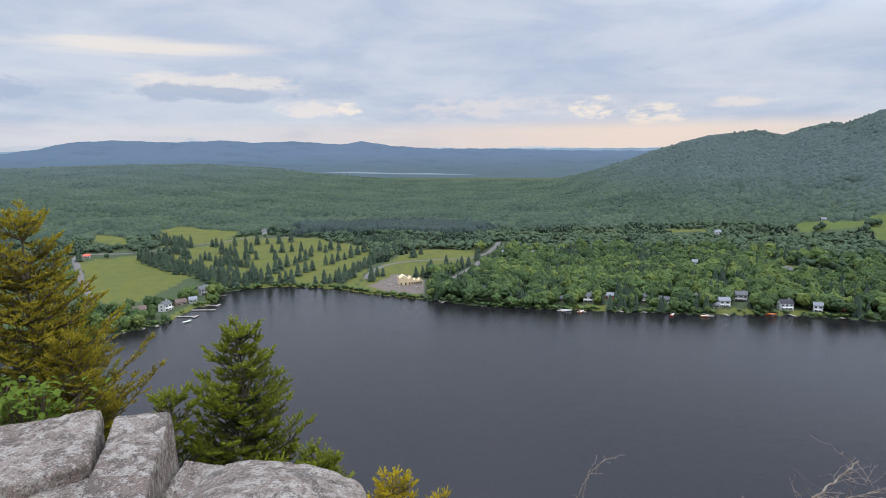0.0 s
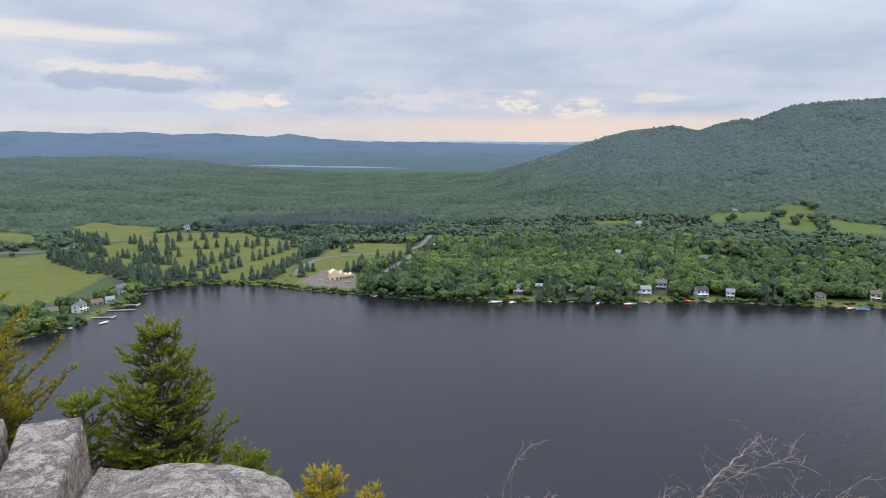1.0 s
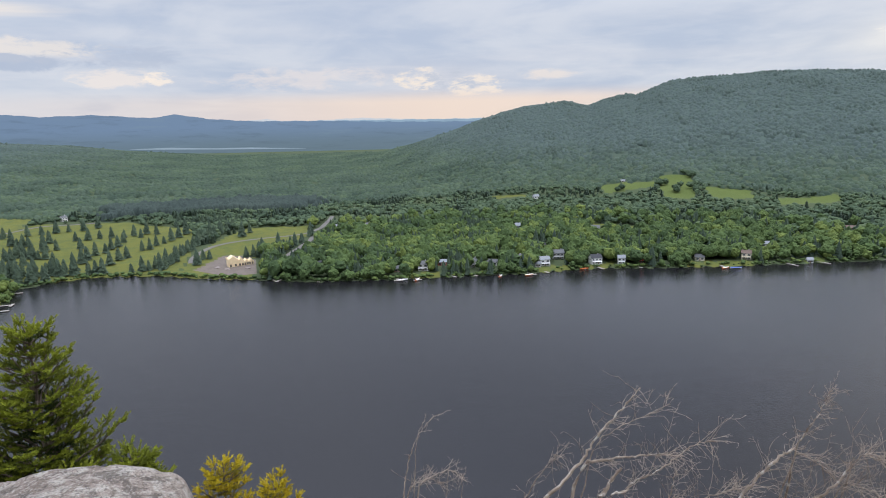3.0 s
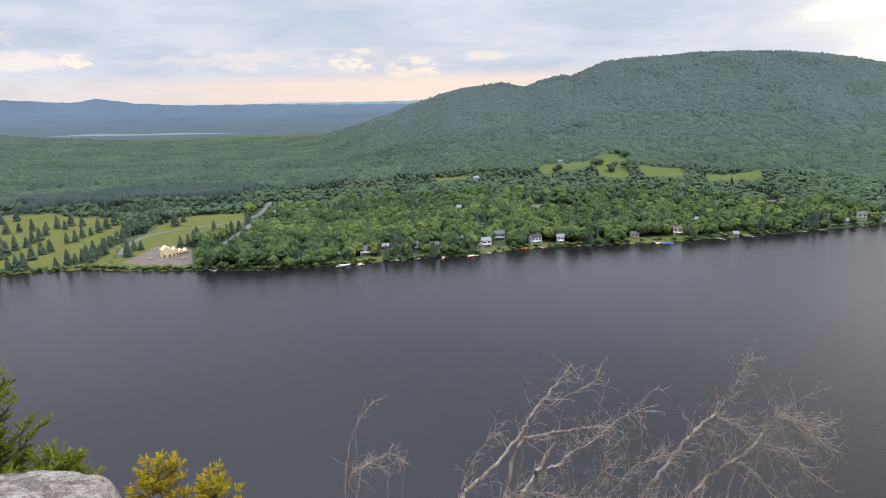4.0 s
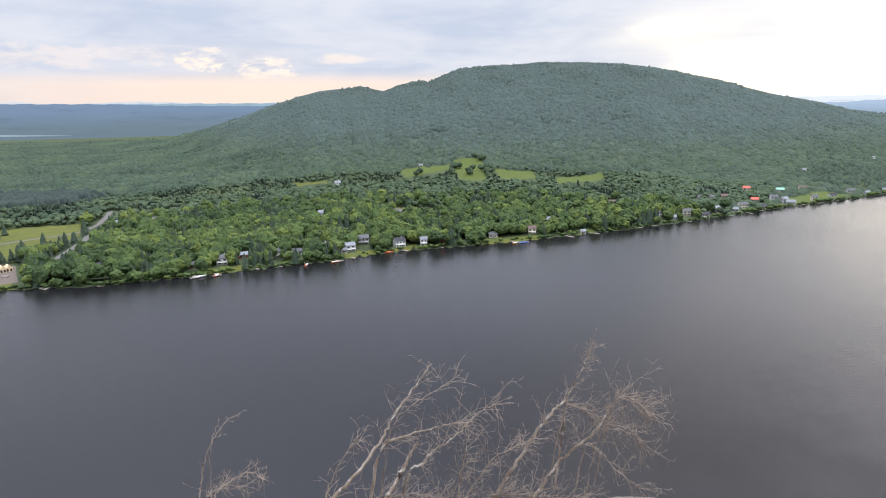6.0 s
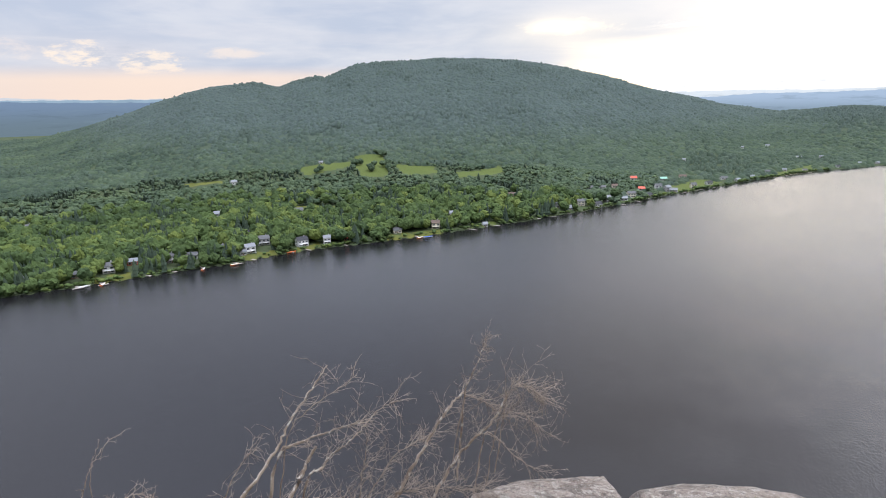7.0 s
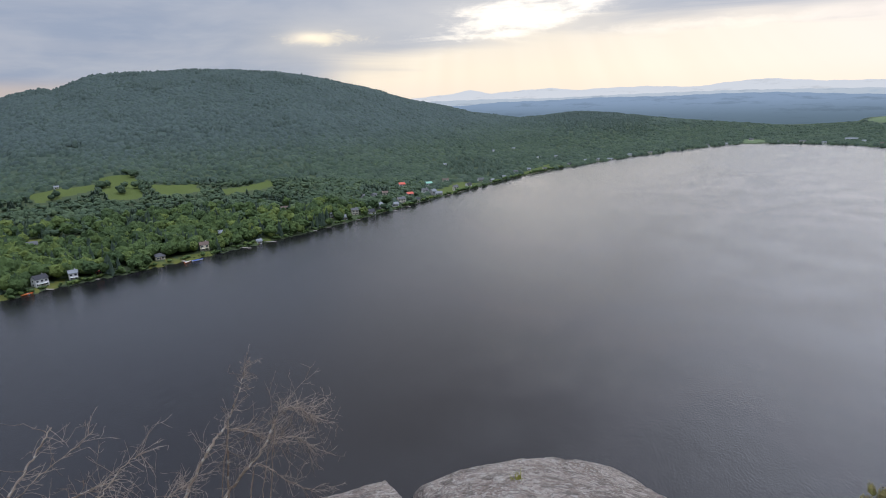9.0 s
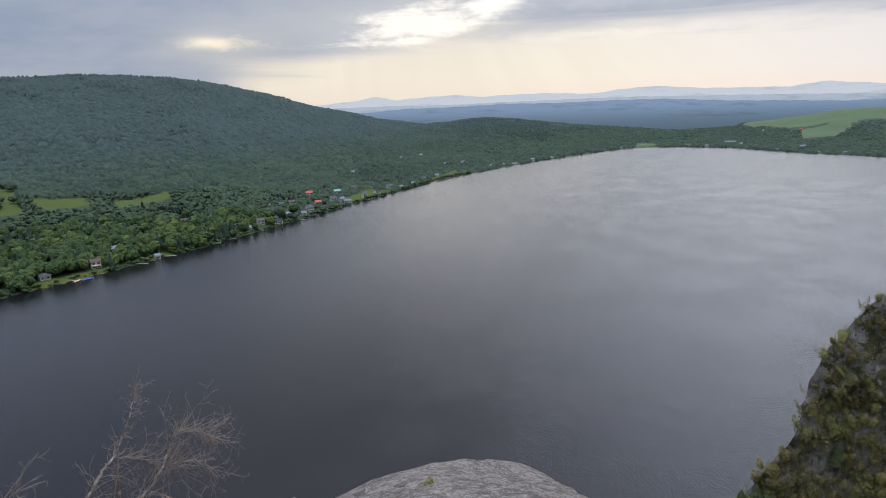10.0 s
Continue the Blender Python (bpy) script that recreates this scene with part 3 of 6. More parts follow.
def meadow_mask(x, y):
    m = np.zeros(np.shape(x), bool)
    for ring in MEADOWS:
        m |= ring_mask(x, y, ring)
    r, az = np.hypot(x, y), np.degrees(np.arctan2(x, y))
    for a, b in LAWNS:
        m |= (az > a) & (az < b) & (r - shore(az) < 15) & (r > shore(az))
    return m


def road_mask(x, y):
    m = np.zeros(np.shape(x), bool)
    for run, width in ROADS:
        p = np.array([spot(a, r) for a, r in run])
        for (ax, ay), (bx, by) in zip(p[:-1], p[1:]):
            u = np.clip(((x - ax) * (bx - ax) + (y - ay) * (by - ay)) / ((bx - ax) ** 2 + (by - ay) ** 2), 0, 1)
            m |= np.hypot(x - ax - u * (bx - ax), y - ay - u * (by - ay)) < width * 0.5 + 4
    return m


# ---- ground, lake and distance ----
def build_ground():
    az = np.concatenate([np.arange(-180, -42, 3.0), np.arange(-42, 114, 0.36), np.arange(114, 180, 3.0)])
    r = np.concatenate([[0.0, 0.6, 1.2, 1.7, 2.2, 3, 4, 5.5, 7, 10, 15, 25, 40, 60, 80, 95, 104, 112, 120, 200, 330], np.geomspace(440, 1400, 130), np.geomspace(1420, 3000, 46)])
    a, d = np.meshgrid(np.radians(az), r, indexing="ij")
    x, y = d * np.sin(a), d * np.cos(a)
    z = height(x, y)
    n, m = a.shape
    i, j = np.meshgrid(np.arange(n), np.arange(m - 1), indexing="ij")
    k = (i + 1) % n
    quads = np.stack([i * m + j, k * m + j, k * m + j + 1, i * m + j + 1], -1).reshape(-1, 4)[:, ::-1]
    bare = ring_mask(x, y, LOT)
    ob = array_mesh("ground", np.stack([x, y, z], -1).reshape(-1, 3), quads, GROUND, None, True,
                    [("meadow", meadow_mask(x, y).ravel()), ("bare", bare.ravel()), ("haze_tint", smooth(8, 95, z).ravel())])
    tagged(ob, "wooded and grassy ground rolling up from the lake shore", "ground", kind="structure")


def build_lake():
    bm = bmesh.new()
    bmesh.ops.create_grid(bm, x_segments=40, y_segments=40, size=1950)
    ob = mesh_object("water", bm, WATER)
    tagged(ob, "dark rippled lake water mirroring the cloudy sky", "lake", kind="structure")


def range_of_hills(name, bearings, heights, distance, mat, foot, label):
    """A far ridge, as a slope that faces the lookout."""
    az = np.arange(-60, 130, 0.25)
    e = np.interp(az, bearings, heights) + 0.02 * np.sin(az * 3.1) + 0.012 * np.sin(az * 8.3 + 1)
    top = EYE + distance * np.tan(np.radians(e))
    rows = []
    for u in np.linspace(0, 1, 7):
        d = distance * (foot + (1 - foot) * u)
        z = top * (u ** 1.5) * np.ones_like(az) + wave(az * 60, u * 300 + 0 * az, 160, distance) * 6 * u * (1 - u)
        rows.append(np.stack([d * np.sin(np.radians(az)), d * np.cos(np.radians(az)), z], -1))
    v = np.stack(rows)
    m = len(az)
    i, j = np.meshgrid(np.arange(len(rows) - 1), np.arange(m - 1), indexing="ij")
    quads = np.stack([i * m + j, (i + 1) * m + j, (i + 1) * m + j + 1, i * m + j + 1], -1).reshape(-1, 4)
    ob = array_mesh(name, v.reshape(-1, 3), quads, mat, None, True)
    tagged(ob, label, "hills", kind="structure")


def build_distance():
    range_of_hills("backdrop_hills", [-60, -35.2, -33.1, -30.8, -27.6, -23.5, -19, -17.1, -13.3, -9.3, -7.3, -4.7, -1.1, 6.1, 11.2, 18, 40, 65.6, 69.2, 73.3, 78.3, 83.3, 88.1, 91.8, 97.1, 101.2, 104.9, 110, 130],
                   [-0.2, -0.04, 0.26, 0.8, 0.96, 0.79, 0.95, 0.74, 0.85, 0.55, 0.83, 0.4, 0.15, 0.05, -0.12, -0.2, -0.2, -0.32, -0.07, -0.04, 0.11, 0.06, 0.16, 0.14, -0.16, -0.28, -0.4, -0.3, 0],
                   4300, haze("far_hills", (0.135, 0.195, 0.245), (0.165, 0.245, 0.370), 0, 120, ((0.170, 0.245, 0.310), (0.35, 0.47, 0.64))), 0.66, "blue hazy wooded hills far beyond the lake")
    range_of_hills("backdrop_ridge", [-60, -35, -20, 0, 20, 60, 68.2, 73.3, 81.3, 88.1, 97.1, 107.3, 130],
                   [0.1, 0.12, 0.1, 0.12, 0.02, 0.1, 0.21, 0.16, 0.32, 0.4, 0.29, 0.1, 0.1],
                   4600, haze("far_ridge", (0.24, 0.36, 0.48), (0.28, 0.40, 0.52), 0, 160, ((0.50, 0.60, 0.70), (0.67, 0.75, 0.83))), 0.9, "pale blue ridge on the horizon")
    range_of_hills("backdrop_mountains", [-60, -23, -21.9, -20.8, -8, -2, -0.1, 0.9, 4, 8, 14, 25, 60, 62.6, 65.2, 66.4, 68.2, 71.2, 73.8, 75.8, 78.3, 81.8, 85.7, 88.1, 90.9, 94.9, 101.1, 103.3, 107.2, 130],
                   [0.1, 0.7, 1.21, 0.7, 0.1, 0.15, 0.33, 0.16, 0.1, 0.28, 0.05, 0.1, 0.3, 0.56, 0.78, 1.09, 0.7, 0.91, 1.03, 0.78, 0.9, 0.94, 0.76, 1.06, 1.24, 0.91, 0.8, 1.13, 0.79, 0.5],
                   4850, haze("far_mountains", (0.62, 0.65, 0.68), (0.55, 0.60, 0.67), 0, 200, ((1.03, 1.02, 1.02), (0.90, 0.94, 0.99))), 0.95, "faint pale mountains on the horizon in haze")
    # the next valley's water, as a glowing strip hung to fit the camera's view
    az = np.linspace(-11, 3.2, 40)
    near = np.interp(az, [-11, -9, -4, 1, 3.2], [3010, 3010, 3010, 3010, 3010])
    v = []
    for d, lift in ((near, 0), (near + np.interp(az, [-11, -6, 0, 3.2], [30, 150, 120, 10]), 1)):
        z = EYE - d * np.tan(np.radians(np.interp(az, [-11, -4, 3.2], [1.95, 2.18, 2.32]) - lift * np.interp(az, [-11, -8, -5, -1.5, 3.2], [0.02, 0.15, 0.1, 0.14, 0.02])))
        v.append(np.stack([d * np.sin(np.radians(az)), d * np.cos(np.radians(az)), z], -1))
    m = len(az)
    j = np.arange(m - 1)
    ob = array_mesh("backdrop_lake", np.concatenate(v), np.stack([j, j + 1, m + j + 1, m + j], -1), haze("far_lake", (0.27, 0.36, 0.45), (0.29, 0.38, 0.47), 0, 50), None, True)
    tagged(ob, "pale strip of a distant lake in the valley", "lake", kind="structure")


def build_roads():
    for run, width in ROADS:
        p = np.array([spot(a, r) for a, r in run])
        s = np.concatenate([[0], np.cumsum(np.hypot(*np.diff(p, axis=0).T))])
        t = np.arange(0, s[-1], 5.0)
        x, y = np.interp(t, s, p[:, 0]), np.interp(t, s, p[:, 1])
        x, y = np.convolve(np.pad(x, 4, "edge"), np.ones(9) / 9, "valid"), np.convolve(np.pad(y, 4, "edge"), np.ones(9) / 9, "valid")
        dx, dy = np.gradient(x), np.gradient(y)
        k = np.hypot(dx, dy)
        rows = []
        for o in (-0.5, -0.25, 0, 0.25, 0.5):
            w = width * (1 + 0.12 * np.sin(t * 0.13 + o * 9))
            u, v = x - dy / k * o * w, y + dx / k * o * w
            rows.append(np.stack([u, v, height(u, v) + 0.45 - abs(o) * 0.3], -1))
        m = len(t)
        i, j = np.meshgrid(np.arange(4), np.arange(m - 1), indexing="ij")
        quads = np.stack([i * m + j, i * m + j + 1, (i + 1) * m + j + 1, (i + 1) * m + j], -1).reshape(-1, 4)[:, ::-1]
        ob = array_mesh("road", np.concatenate(rows), quads, GRAVEL, None, True)
        tagged(ob, "grey gravel road between fields and trees", "road", kind="structure")


build_ground()
build_lake()
build_distance()
build_roads()

# ---- houses along the lake: bearing, distance, width, depth, storeys, walls, roof, turn, words ----
HOUSES = [
    (-24.95, 543, 11, 8, 2, WHITE, ROOF_GREY, 55, "white two-storey lake house with a grey gable roof"),
    (-23.7, 558, 11, 8, 1, BROWN, ROOF_BROWN, 20, "low brown lake cottage with a brown shingle roof"),
    (-22.69, 564, 8, 7, 1, WHITE, ROOF_PALE, 10, "small cottage with a pale blue metal roof"),
    (-21.81, 591, 13, 9, 2, GREY, ROOF_GREY, 40, "grey house with white trim beside the shore"),
    (-27.06, 545, 15, 9, 1, GREY, ROOF_BROWN, 5, "long low grey house under shore trees"),
    (-29.14, 523, 8, 7, 1, GREY, ROOF_PALE, 15, "small grey cottage half hidden by trees"),
    (-30.4, 834, 9, 7, 1, WHITE, ROOF_RED, 0, "small white house with an orange-red roof by the road"),
    (-32.49, 781, 9, 7, 1, WHITE, ROOF_PALE, 30, "white house with a pale roof by the road"),
    (-32.68, 730, 9, 7, 1, GREY, ROOF_PALE, 30, "grey house with a pale roof by the road"),
    (3.91, 546, 9, 8, 2, GREY, ROOF_DARK, 35, "grey steep-roofed cottage among shore trees"),
    (7.58, 536, 6, 5, 1, WHITE, ROOF_PALE, 10, "small white shed among shore trees"),
    (11.09, 524, 9, 7, 1, BROWN, ROOF_GREY, 0, "brown cottage with a grey roof near the shore"),
    (13.46, 526, 11, 8, 2, WHITE, ROOF_GREY, 0, "white house with large lake-side windows on a lawn"),
    (15.27, 542, 10, 7, 1, RED, ROOF_PALE, 5, "red-brown cottage with a white roof"),
    (18.28, 534, 8, 7, 2, GREY, ROOF_GREY, 20, "grey gabled cottage with a chimney"),
    (20.05, 540, 12, 7, 1, WHITE, ROOF_GREY, -15, "white cottage with a grey roof among trees"),
    (22.57, 548, 5, 5, 2, WHITE, ROOF_GREY, 30, "narrow white cottage among trees"),
    (24.9, 541, 11, 8, 2, WHITE, ROOF_PALE, 20, "white two-storey house on a shore lawn"),
    (24.35, 535, 6, 5, 1, WHITE, ROOF_PALE, 0, "small white boathouse beside a larger house"),
    (26.15, 566, 13, 9, 2, GREY, ROOF_GREY, 10, "large grey house with several roofs"),
    (24.87, 604, 9, 7, 1, WHITE, ROOF_DARK, 5, "white house with a dark roof behind the shore"),
    (29.56, 553, 12, 9, 2, WHITE, ROOF_DARK, 25, "white house with a dark hipped roof on a lawn"),
    (31.88, 557, 8, 7, 2, WHITE, ROOF_PALE, 5, "tall narrow white house by the shore"),
    (33.72, 563, 6, 5, 1, RED, ROOF_RED, 0, "small orange-red cabin by the shore"),
    (22.58, 690, 12, 9, 2, WHITE, ROOF_PALE, 10, "white house with pale roofs in the woods"),
    (29.37, 698, 15, 9, 1, GREY, ROOF_GREY, 0, "long grey house at a clearing in the woods"),
    (24.06, 908, 10, 8, 2, WHITE, ROOF_PALE, 30, "white house at a small clearing on the slope"),
    (5.56, 758, 14, 8, 1, WHITE, ROOF_PALE, 8, "long white building by the gravel road"),
    (8.44, 742, 9, 8, 2, CREAM, ROOF_GREY, 30, "pale gabled house among the trees"),
    (31.73, 1026, 10, 7, 1, WHITE, ROOF_PALE, 10, "white farmhouse beside a hill meadow"),
    (-16.37, 972, 9, 8, 2, WHITE, ROOF_GREY, 30, "white house in front of a dark pine wood"),
    (38.42, 588, 10, 8, 1, CREAM, ROOF_GREY, 15, "pale cottage with a grey roof near the shore"),
    (42.08, 606, 10, 8, 2, CREAM, ROOF_BROWN, 10, "brown-roofed cottage with a white porch"),
    (43.43, 660, 10, 8, 1, GREY, ROOF_PALE, 20, "pale-roofed house in a clearing"),
    (46.75, 622, 6, 6, 1, WHITE, ROOF_PALE, 20, "small white cottage by the water"),
    (49.26, 770, 11, 8, 1, RED, ROOF_BROWN, 15, "reddish house among the trees"),
    (50.05, 765, 9, 7, 1, BROWN, ROOF_GREY, 5, "brown house among the trees"),
    (53.39, 722, 6, 6, 2, WHITE, ROOF_PALE, 30, "white cottage gable between trees"),
    (56.34, 850, 8, 7, 1, GREY, ROOF_GREY, 20, "grey cottage in the lakeside hamlet"),
    (57.38, 860, 11, 7, 1, WHITE, ROOF_GREY, 10, "white cottage in the lakeside hamlet"),
    (58.41, 876, 11, 8, 1, CREAM, ROOF_BROWN, 25, "cream cottage in the lakeside hamlet"),
    (60.03, 940, 11, 9, 2, WHITE, ROOF_RED, 10, "white house with a bright red roof"),
    (60.73, 872, 11, 8, 1, GREY, ROOF_RED, 20, "grey house with an orange-red roof"),
    (62.14, 890, 11, 8, 2, WHITE, ROOF_GREY, 15, "white lake house with a grey roof"),
    (62.5, 972, 13, 8, 1, GREY, ROOF_GREEN, 25, "barn with a pale green metal roof"),
    (64.08, 1012, 17, 9, 1, CREAM, ROOF_BROWN, 10, "long cream house above a lawn"),
    (67.35, 1026, 16, 10, 2, WHITE, ROOF_GREY, 20, "large white house on the shore"),
    (64.08, 1225, 10, 8, 1, WHITE, ROOF_PALE, 0, "white house on the wooded slope"),
    (68.53, 1500, 9, 8, 2, WHITE, ROOF_PALE, 0, "white house on the far wooded slope"),
    (70.35, 1560, 14, 8, 2, WHITE, ROOF_PALE, 20, "white buildings on the far wooded slope"),
    (70.56, 1140, 12, 8, 1, GREY, ROOF_GREY, 10, "grey shore house with a boathouse"),
    (71.77, 1178, 10, 8, 2, WHITE, ROOF_PALE, 20, "white shore house with a pale roof"),
    (72.66, 1390, 15, 8, 1, CREAM, ROOF_PALE, 15, "pale house above a far lawn"),
    (74.21, 1410, 13, 8, 1, GREY, ROOF_PALE, 10, "grey house with a pale roof by the far shore"),
    (76.77, 1345, 8, 7, 2, WHITE, ROOF_PALE, 0, "white cottage by the far shore"),
    (78.94, 1405, 20, 10, 2, WHITE, ROOF_PALE, 15, "white houses close together by the far shore"),
    (84.19, 1622, 20, 10, 2, WHITE, ROOF_GREY, 10, "white house on the far shore"),
    (90.15, 1990, 20, 12, 2, CREAM, ROOF_GREY, 0, "large pale building at the head of the lake"),
    (92.13, 1925, 8, 8, 3, WHITE, ROOF_GREY, 0, "narrow white tower-like house at the head of the lake"),
    (97.07, 2040, 50, 14, 1, WHITE, ROOF_PALE, 0, "long low white building at the head of the lake"),
    (93.83, 1940, 26, 10, 1, CREAM, ROOF_GREY, 0, "low cream building at the head of the lake"),
    (99.47, 2340, 12, 10, 2, WHITE, ROOF_GREY, 10, "white farmhouse below a green field"),
    (102.11, 2310, 12, 10, 2, RED, ROOF_RED, 10, "red barn at the edge of a green field"),
    (102.34, 1850, 22, 12, 2, WHITE, ROOF_PALE, 10, "white house with pale roofs at the far shore"),
    (97.88, 1960, 14, 10, 1, WHITE, ROOF_PALE, 15, "white cottage at the head of the lake"),
    (99.04, 1880, 14, 10, 1, RED, ROOF_BROWN, 15, "reddish cottage at the head of the lake"),
]
# cottages strung along the east shore: bearing, metres behind the waterline, wall, roof
for n, (az, back) in enumerate([(54.6, 16), (55.5, 30), (57.0, 14), (57.9, 20), (59.3, 16), (59.9, 30), (61.4, 16), (62.9, 26), (63.4, 14), (65.0, 18), (66.2, 30), (68.4, 16), (69.5, 22), (73.2, 16), (75.4, 20), (77.9, 18), (80.6, 20), (82.3, 16), (86.9, 22), (88.3, 18), (95.3, 20), (100.6, 18), (103.6, 24), (105.2, 18)]):
    look_of = [(WHITE, ROOF_PALE, "small white cottage with a pale roof on the lake shore"), (CREAM, ROOF_GREY, "cream cottage with a grey roof on the lake shore"), (WHITE, ROOF_DARK, "white cottage with a dark roof on the lake shore"), (GREY, ROOF_PALE, "grey cottage with a pale roof on the lake shore")][n % 4]
    HOUSES.append((az, float(shore(az)) + back, 9 + n % 3 * 2 + (4 if az > 80 else 0), 8, 1 + n % 2, look_of[0], look_of[1], 10 + 13 * (n % 4), look_of[2]))


def house(az, r, w, d, storeys, wall, roof, turn, words):
    x, y = spot(az, r)
    z = float(min(height(x + u, y + v) for u in (-w / 2, w / 2) for v in (-d / 2, d / 2)))
    w, d = (w * 0.8, d * 0.8) if r < 1000 else (w * 0.6, d * 0.62)
    storeys = storeys if r < 1000 else 1
    base = empty("house", pose(x, y, z, 0, 0, turn - az), words, "house", "houses round the lake")
    h, rise, over = 2.7 * storeys + 0.5, 0.34 * d, 0.45
    bm = bmesh.new()
    box(bm, -w / 2, w / 2, -d / 2, d / 2, -1.0, h)
    for s in (-1, 1):
        v = [bm.verts.new(p) for p in ((s * w / 2, -d / 2, h), (s * w / 2, d / 2, h), (s * w / 2, 0, h + rise), (s * (w / 2 - 0.2), -d / 2, h), (s * (w / 2 - 0.2), d / 2, h), (s * (w / 2 - 0.2), 0, h + rise))]
        bm.faces.new((v[0], v[1], v[2]))
        bm.faces.new((v[4], v[3], v[5]))
    part("wall", bm, wall, base)
    bm = bmesh.new()
    for s in (-1, 1):
        k = rise / (d / 2)
        e = d / 2 + over
        ring = [(-w / 2 - over, 0, h + rise + 0.05), (w / 2 + over, 0, h + rise + 0.05), (w / 2 + over, s * e, h + rise + 0.05 - k * e), (-w / 2 - over, s * e, h + rise + 0.05 - k * e)]
        lo = [bm.verts.new(p) for p in ring]
        hi = [bm.verts.new((p[0], p[1], p[2] + 0.22)) for p in ring]
        bm.faces.new(lo)
        bm.faces.new(hi)
        for i in range(4):
            bm.faces.new((lo[i], lo[i - 1], hi[i - 1], hi[i]))
    bmesh.ops.recalc_face_normals(bm, faces=bm.faces)
    top = part("roof", bm, roof, base)
    if w < 17 and storeys > 1:
        bm = bmesh.new()
        box(bm, w * 0.22, w * 0.22 + 0.8, -0.2, 0.6, h + rise * 0.5, h + rise + 1.1)
        part("chimney", bm, GREY, top)

    def opening(name, cx, cz, ww, hh, face, mat=GLASS):
        """A framed opening on the front (0), on the back (1) or on a gable (2, 3)."""
        for nm, grow, out, m in (("window_frame" if name == "window" else "door_frame", 0.12, 0.03, WHITE), (name, 0.0, 0.07, mat)):
            b = bmesh.new()
            box(b, cx - ww / 2 - grow, cx + ww / 2 + grow, -0.02, out, cz - grow, cz + hh + grow)
            turnm = (pose(0, -d / 2, 0, 0, 0, 180), pose(0, d / 2, 0), pose(w / 2, 0, 0, 0, 0, -90), pose(-w / 2, 0, 0, 0, 0, 90))[face]
            bmesh.ops.transform(b, matrix=turnm, verts=b.verts)
            part(nm, b, m, base)

    if r < 1250:
        count = max(2, int(w / 3.2))
        for s in range(storeys):
            for i in range(count):
                opening("window", (i + 0.5) * w / count - w / 2, 0.95 + 2.7 * s, w / count * 0.5, 1.35, 0)
        opening("door", w / count * 0.5 - w / 2 + w / count * 0.5, 0.1, 0.95, 2.05, 0, BROWN)
        for s in range(storeys):
            for face in (2, 3):
                opening("window", 0.1, 1.0 + 2.7 * s, 1.4, 1.2, face)
        if storeys == 2 and r < 700:
            b = bmesh.new()
            box(b, -w * 0.42, w * 0.42, -d / 2 - 2.4, -d / 2 - 0.01, 2.55, 2.75)
            for px in (-0.4, 0.0, 0.4):
                box(b, w * px - 0.09, w * px + 0.09, -d / 2 - 2.35, -d / 2 - 2.15, -1, 2.55)
            box(b, -w * 0.42, w * 0.42, -d / 2 - 2.4, -d / 2 - 2.3, 3.5, 3.6)
            part("porch", b, wall, base)
    else:
        for i in range(3):
            opening("window", (i + 0.5) * w / 3 - w / 2, 1.0, w / 6, 1.5, 0)


for row in HOUSES:
    house(*row)


def house_frame(az, r):
    """A house being built: bare plywood walls, open rafters, gables."""
    x, y = spot(az, r)
    base = empty("house_under_construction", pose(x, y, float(height(x, y)), 0, 0, 12 - az), "unfinished house of bare new plywood on a dirt lot", "house")
    for cx, w, d, h, rise in ((-6.6, 9, 9, 6.6, 3.2), (0.6, 5.4, 8, 4.2, 3.8), (5.4, 4.6, 7, 3.2, 2.2), (9.8, 4.8, 6, 2.8, 2.8)):
        bm = bmesh.new()
        box(bm, cx - w / 2, cx + w / 2, -d / 2, d / 2, -0.6, h)
        part("wall", bm, NEWWOOD, base)
        bm = bmesh.new()
        v = [bm.verts.new(p) for p in ((cx - w / 2, -d / 2, h), (cx + w / 2, -d / 2, h), (cx, -d / 2, h + rise), (cx - w / 2, d / 2, h), (cx + w / 2, d / 2, h), (cx, d / 2, h + rise))]
        bm.faces.new((v[0], v[1], v[2]))
        bm.faces.new((v[5], v[4], v[3]))
        bm.faces.new((v[0], v[2], v[5], v[3]))
        bm.faces.new((v[2], v[1], v[4], v[5]))
        part("roof", bm, NEWWOOD, base)
        # dark panels on the wall stand in for the shade inside open windows
        for i in (-0.28, 0.2):
            bm = bmesh.new()
            box(bm, cx + w * i - 0.7, cx + w * i + 0.7, -d / 2 - 0.05, -d / 2 - 0.005, 0.3, 2.4)
            part("dark_opening_panel", bm, ROOF_DARK, base)
        for i in range(5):
            bm = bmesh.new()
            u = -d / 2 + d * i / 4
            box(bm, cx - w / 2 - 0.3, cx - w / 2 + 0.1, u - 0.12, u + 0.12, h - 0.2, h + 1.6)
            part("rafter", bm, NEWWOOD, base)


house_frame(-3.26, 590)
for a, r in ((-4.4, 575), (-2.6, 572), (-5.2, 585)):
    x, y = spot(a, r)
    bm = bmesh.new()
    bmesh.ops.create_icosphere(bm, subdivisions=2, radius=2.6)
    for v in bm.verts:
        v.co += Vector(noise.noise_vector(v.co * 0.7 + Vector((a, r, 0)))) * 0.8
        v.co.z = max(v.co.z, -0.6) * 0.45
    ob = mesh_object("earth_mound", bm, plain("earth", (0.22, 0.18, 0.16), 0.95, 0.6, 0.3))
    ob.location = (x, y, float(height(x, y)) + 0.2)
    tagged(ob, "heap of dug earth on the building lot", "earth mound", "earth mounds on the lot")


